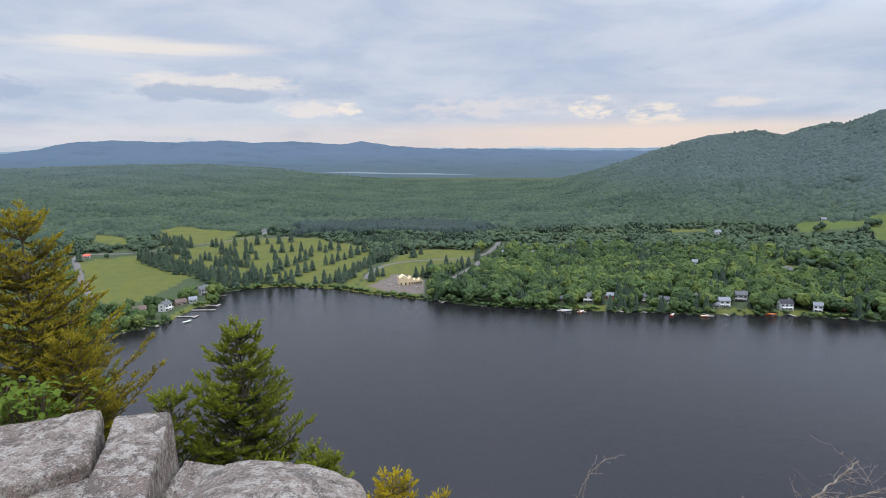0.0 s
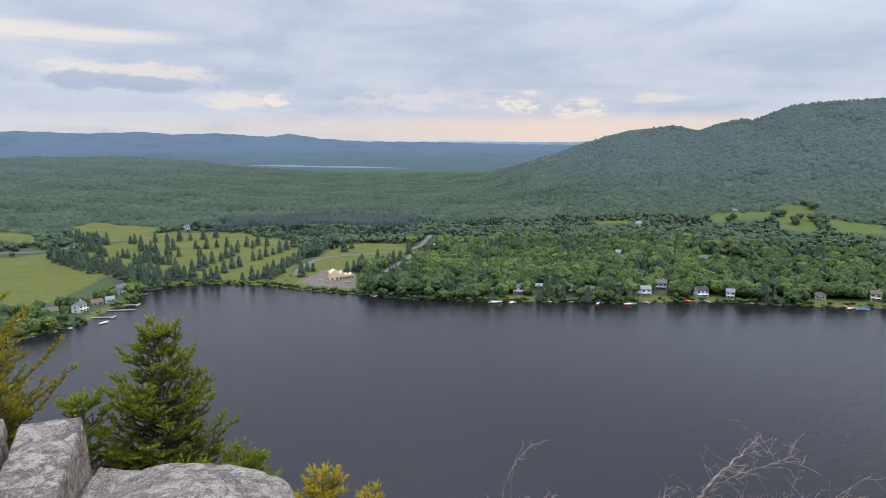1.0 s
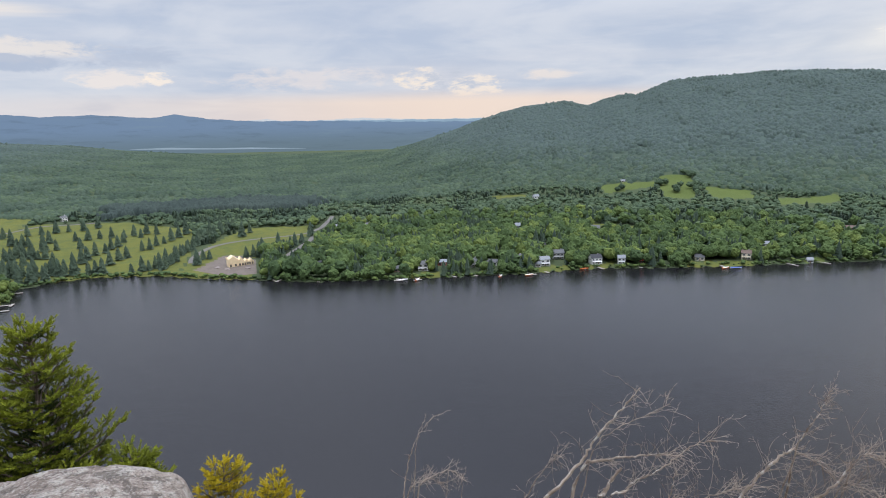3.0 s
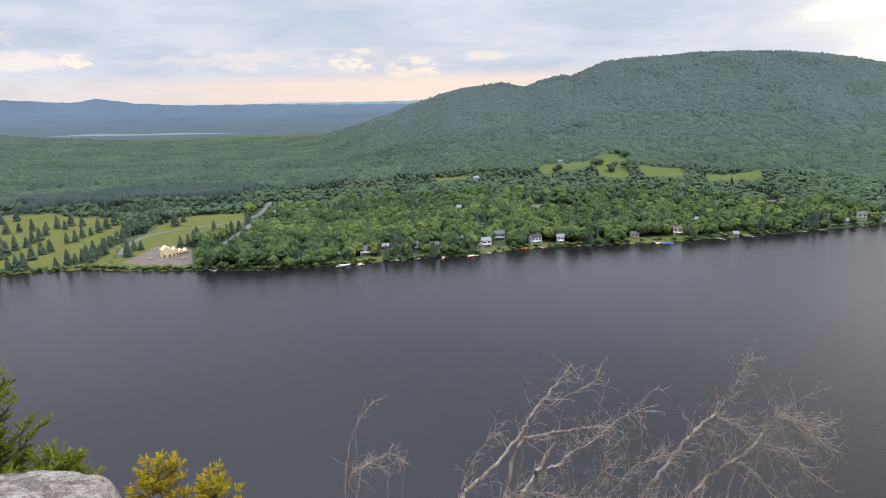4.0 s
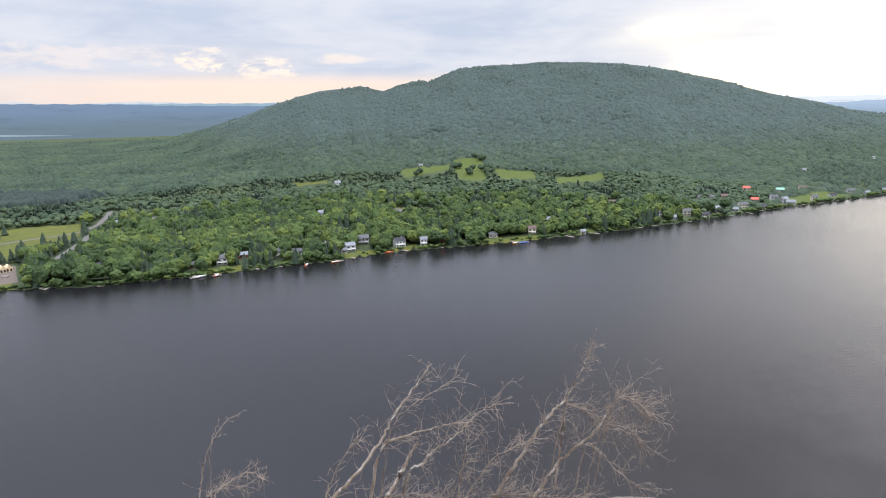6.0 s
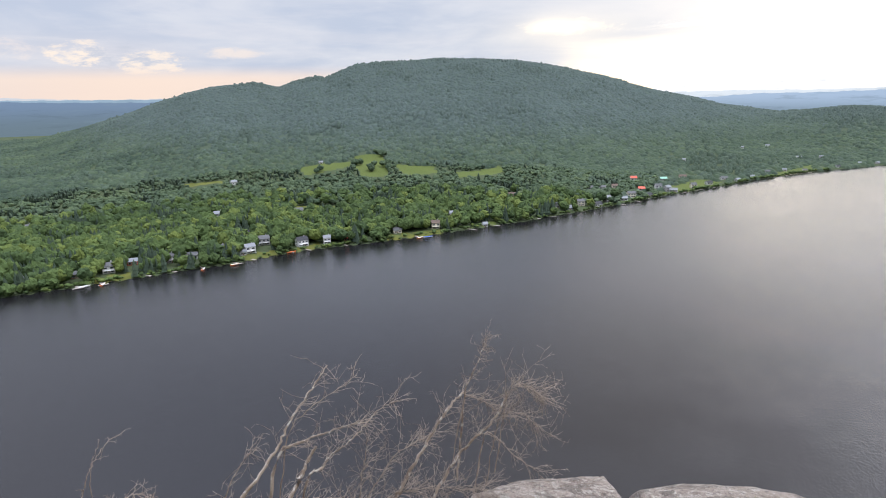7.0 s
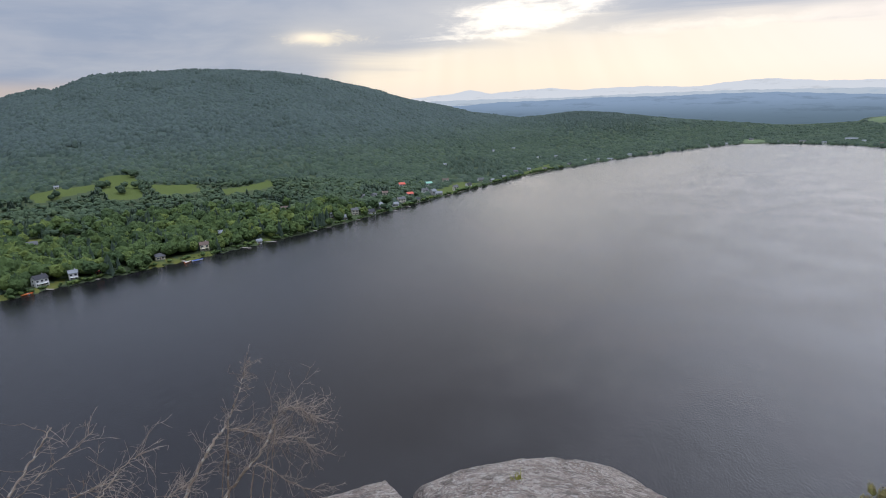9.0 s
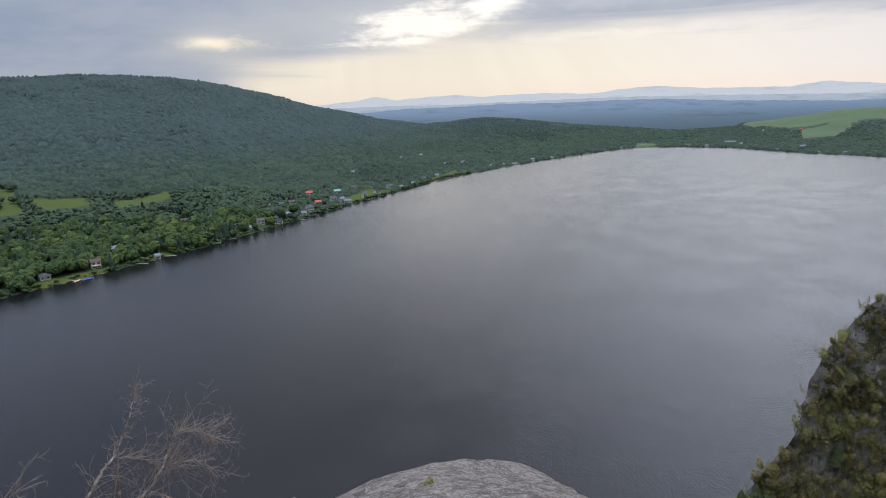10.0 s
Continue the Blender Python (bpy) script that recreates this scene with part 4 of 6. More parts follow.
# ---- docks and boats ----
def dock(az, r, length, turn, cross):
    x, y = spot(az, r)
    base = empty("dock", pose(x, y, 0, 0, 0, turn - az), "weathered wooden dock standing in the lake", "dock", "docks along the shore")
    bm = bmesh.new()
    box(bm, -1.2, 1.2, -4, length, 0.42, 0.6)
    if cross:
        box(bm, -3.6, 3.6, -6.2, -4.003, 0.42, 0.6)
    part("deck", bm, PLANK, base)
    for i in range(4):
        for s in (-1.3, 1.3):
            bm = bmesh.new()
            u = -3.7 + (length + 3.4) * i / 3
            box(bm, s - 0.1, s + 0.1, u - 0.1, u + 0.1, -2.0, 1.0)
            part("post", bm, TRUNK, base)


for az, r, length, turn, cross in [
        (-26.9, 499, 9, 25, 0), (-28.42, 495, 7, 20, 0), (-25.75, 502, 6, 15, 0), (-23.06, 519, 16, 65, 1), (-21.26, 534, 16, 70, 0), (-21.13, 550, 10, 70, 1), (-20.18, 586, 9, 75, 0),
        (-0.5, 525, 5, 10, 0), (-0.02, 520, 6, -30, 0), (3.64, 508, 12, -10, 0), (11.0, 500, 8, 5, 1), (12.81, 500, 7, 10, 1), (16.35, 505, 8, 25, 0), (18.32, 508, 8, 40, 0), (20.77, 511, 8, 8, 0),
        (23.6, 515, 9, 30, 1), (25.13, 521, 8, 30, 0), (30.09, 541, 13, 45, 0), (33.5, 552, 8, 30, 0), (40.47, 573, 6, 30, 0), (45.68, 604, 10, 55, 0), (47.92, 624, 12, 60, 0), (50.32, 674, 11, 60, 1),
        (51.66, 665, 8, 60, 0), (52.99, 679, 14, 65, 0), (54.31, 700, 11, 50, 0), (55.73, 716, 14, 60, 0), (49.26, 655, 9, 60, 0), (60.53, 795, 12, 50, 0), (61.28, 820, 10, 50, 0), (64.27, 888, 10, 50, 0), (59.26, 768, 12, 55, 0)]:
    dock(az, r, length, turn, cross)


def boat(az, r, length, turn, hull, cover, words):
    length *= 1.3
    x, y = spot(az, r - 2)
    base = empty("boat", pose(x, y, 0.05, 0, 0, turn - az), words, "boat", "boats at the docks")
    bm = bmesh.new()
    rings = []
    for i in range(7):
        u = i / 6
        half = length * 0.17 * (1 - u ** 3) + 0.03
        lift = 0.35 * u ** 2
        px = (u - 0.5) * length
        rings.append([bm.verts.new(p) for p in ((px, -half, 0.75 + lift), (px, -half * 0.7, 0.1 + lift), (px, 0, -0.15 + lift), (px, half * 0.7, 0.1 + lift), (px, half, 0.75 + lift))])
    for a, b in zip(rings[:-1], rings[1:]):
        for i in range(4):
            bm.faces.new((a[i], a[i + 1], b[i + 1], b[i]))
    bm.faces.new(rings[0])
    part("hull", bm, hull, base)
    bm = bmesh.new()
    lo = [bm.verts.new((v.x, v.y * 0.9, v.z - 0.06)) for v in [Vector(((u / 4 - 0.45) * length, 0, 0.75 + 0.35 * (u / 4) ** 2)) for u in range(5)] for v in (Vector((v.x, -length * 0.16 * (1 - (v.x / length + 0.5) ** 3), v.z)), Vector((v.x, 0, v.z + 0.5)), Vector((v.x, length * 0.16 * (1 - (v.x / length + 0.5) ** 3), v.z)))]
    for i in range(4):
        for j in range(2):
            bm.faces.new((lo[i * 3 + j], lo[i * 3 + j + 1], lo[i * 3 + j + 4], lo[i * 3 + j + 3]))
    part("cover", bm, cover, base)


boat(-23.3, 505, 5, 20, WHITE, WHITE, "small white motorboat afloat near a dock")
boat(11.5, 499, 6, 0, WHITE, WHITE, "white motorboat moored at a dock")
boat(12.9, 498, 5, 60, ORANGE, WHITE, "orange boat moored at a dock")
boat(20.85, 507, 5, 70, ORANGE, WHITE, "small orange boat at a dock")
boat(23.5, 511, 5, 10, ORANGE, CREAM, "orange boat at a dock")
boat(28.57, 538, 6, 10, ORANGE, ORANGE, "orange boat drawn up by the shore")
boat(28.8, 541, 6, 70, GREY, ROOF_GREY, "grey covered boat by the shore")
boat(41.4, 575, 7, 15, WHITE, BLUE, "white boat under a blue cover")
boat(40.6, 572, 5, 40, ORANGE, CREAM, "orange kayak-like boat near the shore")


# ---- woods ----
rng = np.random.default_rng(7)


def ico(level):
    bm = bmesh.new()
    bmesh.ops.create_icosphere(bm, subdivisions=level, radius=1.0)
    bm.verts.ensure_lookup_table()
    v = np.array([p.co[:] for p in bm.verts])
    f = np.array([[q.index for q in face.verts] for face in bm.faces])
    bm.free()
    return v, f


def lumpy(v, amount, seed):
    out = []
    for p in v:
        k = 1 + amount * noise.noise(Vector(p) * 1.9 + Vector((seed, seed * 2.3, 0))) + amount * 0.6 * noise.noise(Vector(p) * 4.1 + Vector((0, seed, seed)))
        out.append(p * k)
    return np.array(out)


def leafy_tree(seed, count, size, wide=0.42):
    """A crown of leafy sprays round a core, 1 high and about 0.8 wide, its foot at 0."""
    g = np.random.default_rng(seed)
    v, f = ico(1)
    vs, fs = [lumpy(v, 0.3, seed) * [wide * 0.78, wide * 0.78, 0.36] + [0, 0, 0.55]], [f]
    n = len(v)
    d = g.normal(size=(count, 3))
    d /= np.linalg.norm(d, axis=1, keepdims=True)
    d[:, 2] = np.where(d[:, 2] < -0.55, -d[:, 2], d[:, 2])
    swell = np.array([1 + 0.5 * noise.noise(Vector(p) * 2.2 + Vector((seed * 1.7, 0, seed))) for p in d])
    c = d * swell[:, None] * [wide, wide, 0.45] * g.uniform(0.82, 1.05, (count, 1)) + [0, 0, 0.55]
    face = d * 0.7 + 0.35 * g.normal(size=(count, 3)) + [0, 0, 0.65]
    face /= np.linalg.norm(face, axis=1, keepdims=True)
    a = np.cross(face, g.normal(size=(count, 3)))
    a /= np.linalg.norm(a, axis=1, keepdims=True)
    b = np.cross(face, a)
    s = size * g.uniform(0.6, 1.35, (count, 1))
    tri = np.stack([c + a * s, c - a * s * 0.6 + b * s * 0.85, c - a * s * 0.5 - b * s * 0.9], 1).reshape(-1, 3)
    vs.append(tri)
    fs.append(np.arange(count * 3).reshape(-1, 3) + n)
    return np.concatenate(vs), np.concatenate(fs)


def round_crown(seed, level, sprays, wide=0.42, tufts=13):
    """A full leafy crown: bulging bunches of foliage round a core, and loose sprays on the outline; 1 high, its foot at 0."""
    g = np.random.default_rng(seed)
    v, f = ico(level)
    seat = g.normal(size=(tufts, 3))
    seat[:, 2] = np.abs(seat[:, 2]) - 0.35
    seat /= np.linalg.norm(seat, axis=1, keepdims=True)
    gap = ((v[:, None] - seat[None]) ** 2).sum(-1)
    swell = 0.74 + 0.34 * np.exp(-gap / 0.13).max(1)
    swell *= np.array([1 + 0.3 * noise.noise(Vector(p) * 6.3 + Vector((seed, 0, seed * 1.3))) for p in v])
    body = v * swell[:, None] * [wide, wide, 0.44] + [0, 0, 0.54]
    body[:, 2] = np.maximum(body[:, 2], 0.12)
    d = g.normal(size=(sprays, 3))
    d[:, 2] = np.abs(d[:, 2]) - 0.3
    d /= np.linalg.norm(d, axis=1, keepdims=True)
    near = ((d[:, None] - v[None]) ** 2).sum(-1).argmin(1)
    c = body[near] + d * g.uniform(-0.01, 0.03, (sprays, 1))
    a = np.cross(d, g.normal(size=(sprays, 3)))
    a /= np.linalg.norm(a, axis=1, keepdims=True)
    b = np.cross(d + g.normal(0, 0.4, (sprays, 3)), a)
    k = g.uniform(0.025, 0.055, (sprays, 1))
    tri = np.stack([c + a * k, c - a * k * 0.6 + b * k, c - a * k * 0.5 - b * k], 1).reshape(-1, 3)
    return np.concatenate([body, tri]), np.concatenate([f, np.arange(sprays * 3).reshape(-1, 3) + len(body)])


def crown_top(seed, sides):
    """The top of a crown in a closed canopy, far off: a low uneven dome."""
    g = np.random.default_rng(seed)
    a = np.arange(sides) * 6.283 / sides
    low = np.stack([np.cos(a), np.sin(a), np.zeros(sides)], -1) * g.uniform(0.5, 0.64, (sides, 1))
    b = a + 3.14 / sides
    mid = np.stack([np.cos(b), np.sin(b), np.zeros(sides)], -1) * g.uniform(0.26, 0.4, (sides, 1))
    mid[:, 2] = g.uniform(0.62, 0.92, sides)
    low[:, 2] = g.uniform(-0.15, 0.15, sides)
    top = np.array([[g.normal(0, 0.06), g.normal(0, 0.06), 1.0]])
    f = []
    for i in range(sides):
        j = (i + 1) % sides
        f += [(i, j, sides + i), (sides + i, j, sides + j), (sides + i, sides + j, 2 * sides)]
    return np.concatenate([low, mid, top]), np.array(f)


def cone_tree(seed, tiers, sides):
    """A conifer of ragged tiers, 1 high and about 0.4 wide."""
    g = np.random.default_rng(seed)
    vs, fs, n = [], [], 0
    for t in range(tiers):
        z0 = 0.06 + 0.84 * t / tiers
        z1 = min(1.0, z0 + 1.5 / tiers + 0.12)
        rad = 0.23 * (1 - z0) ** 0.85 + 0.02
        a = np.arange(sides) * 6.283 / sides + g.uniform(0, 6)
        k = rad * g.uniform(0.65, 1.2, sides)
        vs.append(np.concatenate([np.stack([k * np.cos(a), k * np.sin(a), z0 + g.uniform(-0.035, 0.035, sides)], -1), [[0, 0, z1]], [[0, 0, z0 + 0.02]]]))
        for i in range(sides):
            fs.append((n + i, n + (i + 1) % sides, n + sides))
            fs.append((n + (i + 1) % sides, n + i, n + sides + 1))
        n += sides + 2
    return np.concatenate(vs), np.array(fs)


def wood(name, templates, x, y, tall, wide, mat, label, smooth_faces=False, spread=0.2, drape=False):
    """All the trees of a far wood, in one mesh; drape: crowns of a closed canopy follow the slope."""
    z = height(x, y)
    turn = rng.uniform(0, 6.283, len(x))
    pick = rng.integers(0, len(templates), len(x))
    tone = np.clip(rng.normal(0.45, spread, len(x)) + 0.14 * wave(x, y, 90, 5) + 0.14 * wave(x, y, 330, 2.4) + 0.42 * wave(x * 0.4, y, 170, 7) * (np.degrees(np.arctan2(x, y)) < 18), 0, 1)
    # share of haze blue painted into each crown, by height over the lake
    hazed = np.clip(smooth(8, 95, z) + rng.normal(0, 0.15, len(x)), 0, 1)
    vs, fs, ts, cs, n = [], [], [], [], 0
    for k, (v, f) in enumerate(templates):
        s = np.where(pick == k)[0]
        c, d = np.cos(turn[s])[:, None], np.sin(turn[s])[:, None]
        px = (v[None, :, 0] * c - v[None, :, 1] * d) * wide[s, None] + x[s, None]
        py = (v[None, :, 0] * d + v[None, :, 1] * c) * wide[s, None] + y[s, None]
        pz = v[None, :, 2] * tall[s, None] + (height(px, py) if drape else z[s, None] - 0.5)
        vs.append(np.stack([px, py, pz], -1).reshape(-1, 3))
        fs.append((f[None] + (np.arange(len(s)) * len(v))[:, None, None]).reshape(-1, 3) + n)
        ts.append(np.repeat(tone[s], len(v)))
        cs.append(np.repeat(hazed[s], len(v)))
        n += len(s) * len(v)
    ob = array_mesh(name, np.concatenate(vs), np.concatenate(fs), mat, np.concatenate(ts), smooth_faces, [("haze_tint", np.concatenate(cs))])
    return tagged(ob, label, "forest", kind="stuff")


HOUSE_SPOTS = [(*spot(h[0], h[1]), h[2], h[0], h[1]) for h in HOUSES] + [(*spot(-3.26, 590), 26, -3.26, 590)]


def behind(x, y, tall):
    """The ground that a tree of that height hides from the lookout."""
    r = np.hypot(x, y)
    step = 1 + 12 / r
    z = height(x, y)
    climb = (height(x * step, y * step) - z) / 12
    reach = tall / np.maximum((EYE - z) / r + climb, 0.05)
    return x * (1 + reach / r), y * (1 + reach / r)


def free(x, y):
    """Where trees may stand: not in fields, on roads, on houses, or close in front of them."""
    ok = ~meadow_mask(x, y) & ~ring_mask(x, y, LOT) & ~road_mask(x, y)
    r, az = np.hypot(x, y), np.degrees(np.arctan2(x, y))
    for tall in (3.0, 6.0):
        u, v = behind(x, y, tall)
        ok &= ~((r > 620) & meadow_mask(u, v))
        ok &= ~((r > 560) & (tall < 8) & road_mask(u, v))
    ok &= r > shore(az) + 2.5
    for hx, hy, w, ha, hr in HOUSE_SPOTS:
        side = np.radians(az - ha) * r
        ok &= ~((np.abs(side) < np.where(hr < 640, w * 0.42 + 0.8, w * 0.38 + 0.5)) & (r < hr + w * 0.4 + 2) & (r > hr - (22 if hr < 640 else 34 if hr < 900 else 20)))
    return ok


def scatter(a0, a1, r0, r1, gap):
    """Jittered places with about that gap, in a stretch of bearings and distances."""
    count = int(math.radians(a1 - a0) / 2 * (r1 ** 2 - r0 ** 2) / gap ** 2)
    az = rng.uniform(a0, a1, count)
    r = np.sqrt(rng.uniform(r0 ** 2, r1 ** 2, count))
    return r * np.sin(np.radians(az)), r * np.cos(np.radians(az))


BROAD = [round_crown(s, 3, 110) for s in range(9)]
LOW = [round_crown(s + 10, 2, 26, 0.42, 8) for s in range(8)]
TOPS = {k: [crown_top(s + 20 * k, k) for s in range(9)] for k in (4, 5, 7)}
FIRS = [cone_tree(s, 5, 7) for s in range(5)]
FIRS_LOW = [cone_tree(s, 3, 6) for s in range(5)]
FIR_TOPS = [crown_top(s + 400, 4) for s in range(6)]


def keep(x, y, test):
    return x[test], y[test]


def build_woods():
    # tall broadleaf trees along the north shore
    x, y = keep(*(q := scatter(-1.5, 62, 495, 800, 5.9)), free(*q))
    x, y = keep(x, y, np.hypot(x, y) < 660 + 140 * rng.random(len(x)))
    con = (wave(x, y, 120, 4) + rng.normal(0, 0.4, len(x))) > 0.36
    u, v = x[~con], y[~con]
    tall = rng.uniform(9, 16, len(u)) * np.clip(0.62 + (np.hypot(u, v) - shore(np.degrees(np.arctan2(u, v)))) / 30, 0.6, 1)
    wood("shore_wood", BROAD, u, v, tall, tall * rng.uniform(0.8, 1.15, len(u)), BROADLEAF, "dense leafy green trees along the lake shore", False, 0.26)
    u, v = x[con], y[con]
    tall = rng.uniform(10, 16, len(u))
    wood("shore_conifers", FIRS, u, v, tall, tall * rng.uniform(0.8, 1.1, len(u)), CONIFER, "dark conifers among the shore trees", False)
    # bushes right at the waterline
    az = rng.uniform(-29, 75, 1100)
    r = shore(az) + rng.uniform(1.5, 6, len(az))
    u, v = r * np.sin(np.radians(az)), r * np.cos(np.radians(az))
    lawn = np.zeros(len(az), bool)
    for a, b in LAWNS:
        lawn |= (az > a) & (az < b)
    u, v = keep(u, v, ~(lawn & (rng.random(len(az)) < 0.75)))
    tall = rng.uniform(1.2, 4.0, len(u)) * (1 + 0.5 * (np.hypot(u, v) > 800))
    wood("shore_bushes", LOW, u, v, tall, tall * 1.5, BROADLEAF, "green bushes along the waterline", True)
    # the west shore by the meadow
    x, y = keep(*(q := scatter(-40, -20, 480, 660, 6.5)), free(*q))
    test = np.hypot(x, y) < shore(np.degrees(np.arctan2(x, y))) + 60
    x, y = keep(x, y, test)
    tall = rng.uniform(6, 12, len(x))
    wood("west_shore_wood", BROAD, x, y, tall, tall * 0.9, BROADLEAF, "leafy trees round the cottages on the west shore", False)
    # mixed woods behind
    for name, a0, a1, r0, r1, gap in (("mixed_wood", -40, 62, 640, 1000, 7.0), ("upper_wood", -40, 62, 990, 1450, 7.4), ("east_wood", 52, 112, 760, 2700, 9.6)):
        x, y = keep(*(q := scatter(a0, a1, r0, r1, gap)), free(*q))
        r, az = np.hypot(x, y), np.degrees(np.arctan2(x, y))
        test = (r > 660 + 140 * rng.random(len(r))) | (az < -1.5) | (az > 62)
        test &= ~((az < 3) & (r < 700)) | (az > 62)
        x, y, r, az = x[test], y[test], r[test], az[test]
        pines = ((az > -16) & (az < 4) & (r > 955) & (r < 1150))
        if pines.any():
            u, v = scatter(-14, 5, 940, 1120, 6.0)
            rr, aa = np.hypot(u, v), np.degrees(np.arctan2(u, v))
            rag = 18 * wave(u, v, 60, 3) + rng.normal(0, 6, len(u))
            u, v = keep(u, v, free(u, v) & (rr > np.where(aa < -6, 962, 850 + 0 * rr) + rag) & (rr < 1075 + 1.6 * rag - 4 * np.abs(aa + 6)) & (aa > -13 + 0.06 * rag) & (aa < 3.6 + 0.06 * rag))
            tall = rng.uniform(10, 13.5, len(u))
            wood("pine_wood", FIR_TOPS, u, v, tall, tall * 0.85, PINE, "dark even pine plantation behind the meadow", True, 0.15)
            dense = pines & (r < 1060) & (az > -12) & (az < 1.8)
            x, y, r = x[~dense], y[~dense], r[~dense]
        r, az = np.hypot(x, y), np.degrees(np.arctan2(x, y))
        con = (wave(x, y, 210, 6) + 0.6 * wave(x, y, 80, 9) + rng.normal(0, 0.3, len(x))) > np.where(az < 18, 0.45, 0.72)
        # a dark stand above the hamlet and a fir-clad knoll beyond it
        con |= (az > 64.5) & (az < 69.5) & (r > 1080 + 20 * wave(x, y, 60)) & (r < 1330)
        con |= (az > 72 + 2 * wave(x, y, 150)) & (az < 82) & (r > 1930 + 60 * wave(x, y, 120)) & (r < 2400)
        u, v = x[~con], y[~con]
        tall = rng.uniform(6, 10.5, len(u)) * (1 - 0.25 * smooth(780, 950, np.hypot(u, v))) if name == "mixed_wood" else rng.uniform(3.2, 5.2, len(u))
        wide = {"mixed_wood": 1.15, "upper_wood": 2.1, "east_wood": 2.7}[name]
        kinds = {"mixed_wood": LOW, "upper_wood": TOPS[7], "east_wood": TOPS[5]}[name]
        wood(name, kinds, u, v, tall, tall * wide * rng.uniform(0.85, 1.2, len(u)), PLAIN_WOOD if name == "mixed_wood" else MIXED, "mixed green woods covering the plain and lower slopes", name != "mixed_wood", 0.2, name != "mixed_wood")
        u, v = x[con], y[con]
        tall = rng.uniform(7.5, 11, len(u)) if name == "mixed_wood" else rng.uniform(5.5, 8.5, len(u))
        wood(name + "_conifers", FIRS_LOW if name == "mixed_wood" else FIR_TOPS, u, v, tall, tall * rng.uniform(1.1, 1.4, len(u)), CONIFER, "dark conifers standing in the mixed woods", True)
    # the mountain and the far slopes
    x, y = keep(*(q := scatter(-40, 74, 1430, 2500, 7.6)), free(*q))
    far = np.interp(np.degrees(np.arctan2(x, y)), DIST_A, DIST_R)
    x, y = keep(x, y, np.hypot(x, y) < far + 60)
    con = (wave(x, y, 260, 8) + 0.5 * smooth(120, 190, height(x, y)) + rng.normal(0, 0.35, len(x))) > 1.0
    u, v = x[~con], y[~con]
    tall = rng.uniform(2.6, 4.2, len(u))
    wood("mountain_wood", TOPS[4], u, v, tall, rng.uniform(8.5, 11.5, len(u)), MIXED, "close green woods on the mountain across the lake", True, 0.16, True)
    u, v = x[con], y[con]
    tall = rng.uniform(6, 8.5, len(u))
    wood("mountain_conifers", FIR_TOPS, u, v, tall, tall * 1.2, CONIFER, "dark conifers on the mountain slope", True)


build_woods()


def build_grove():
    """Conifers between the building lot and the leafy shore."""
    x, y = keep(*(q := scatter(-1.0, 3.4, 545, 690, 5.6)), free(*q))
    test = np.hypot(x, y) < 560 + 38 * np.degrees(np.arctan2(x, y)) + 60
    x, y = keep(x, y, test)
    tall = rng.uniform(9, 14, len(x))
    wood("conifer_grove", FIRS, x, y, tall, tall * rng.uniform(1.0, 1.3, len(x)), CONIFER, "dark conifers beside the building lot")


build_grove()


def build_clumps():
    """Groups of trees standing in the hill meadow."""
    x, y = [], []
    for az, r, n in ((35.2, 1005, 5), (35.9, 950, 4), (37.5, 985, 5), (37.9, 965, 4), (36.9, 1050, 5), (31.8, 985, 2)):
        cx, cy = spot(az, r)
        x += list(cx + rng.normal(0, 6, n))
        y += list(cy + rng.normal(0, 7, n))
    x, y = np.array(x), np.array(y)
    tall = rng.uniform(7, 12, len(x))
    wood("meadow_trees", BROAD, x, y, tall, tall * 1.1, PLAIN_WOOD, "clumps of leafy trees standing in the hill meadows", False)


build_clumps()

# ---- spruces planted in the meadow: (bearing, distance) ----
PLANTED_A = [(-15.04, 884), (-14.04, 897), (-15.45, 748), (-14.84, 803), (-14.0, 807), (-13.17, 803), (-12.24, 799), (-11.48, 803), (-10.97, 786), (-10.53, 807), (-9.77, 797), (-8.67, 750), (-9.28, 737), (-9.89, 725), (-10.42, 707), (-11.02, 703), (-8.05, 770), (-7.44, 787), (-6.83, 786), (-14.49, 703), (-13.73, 711), (-13.3, 727), (-12.78, 738), (-12.35, 763), (-15.09, 684), (-15.52, 670), (-13.53, 648), (-12.84, 666), (-12.24, 674), (-14.66, 615), (-14.16, 614), (-15.16, 616), (-12.04, 606), (-11.19, 604), (-10.67, 606)]
PLANTED_B = [(-10.14, 610), (-9.72, 602), (-9.27, 617), (-8.83, 625), (-8.37, 653), (-7.84, 668), (-7.4, 677), (-6.95, 699), (-6.5, 717), (-6.06, 731), (-5.53, 743), (-4.99, 763), (-4.46, 781), (-3.93, 793), (-2.88, 742), (-2.17, 764), (-6.28, 629), (-5.75, 629), (-6.82, 607), (-2.66, 622), (-2.03, 621), (-1.5, 620), (-1.23, 632), (0.11, 631), (0.64, 641), (1.18, 647), (2.25, 674), (3.05, 711), (-26.29, 769), (-25.78, 753), (-25.34, 743), (-24.83, 727), (-24.38, 715), (-23.86, 696), (-23.16, 692), (-22.7, 681)]
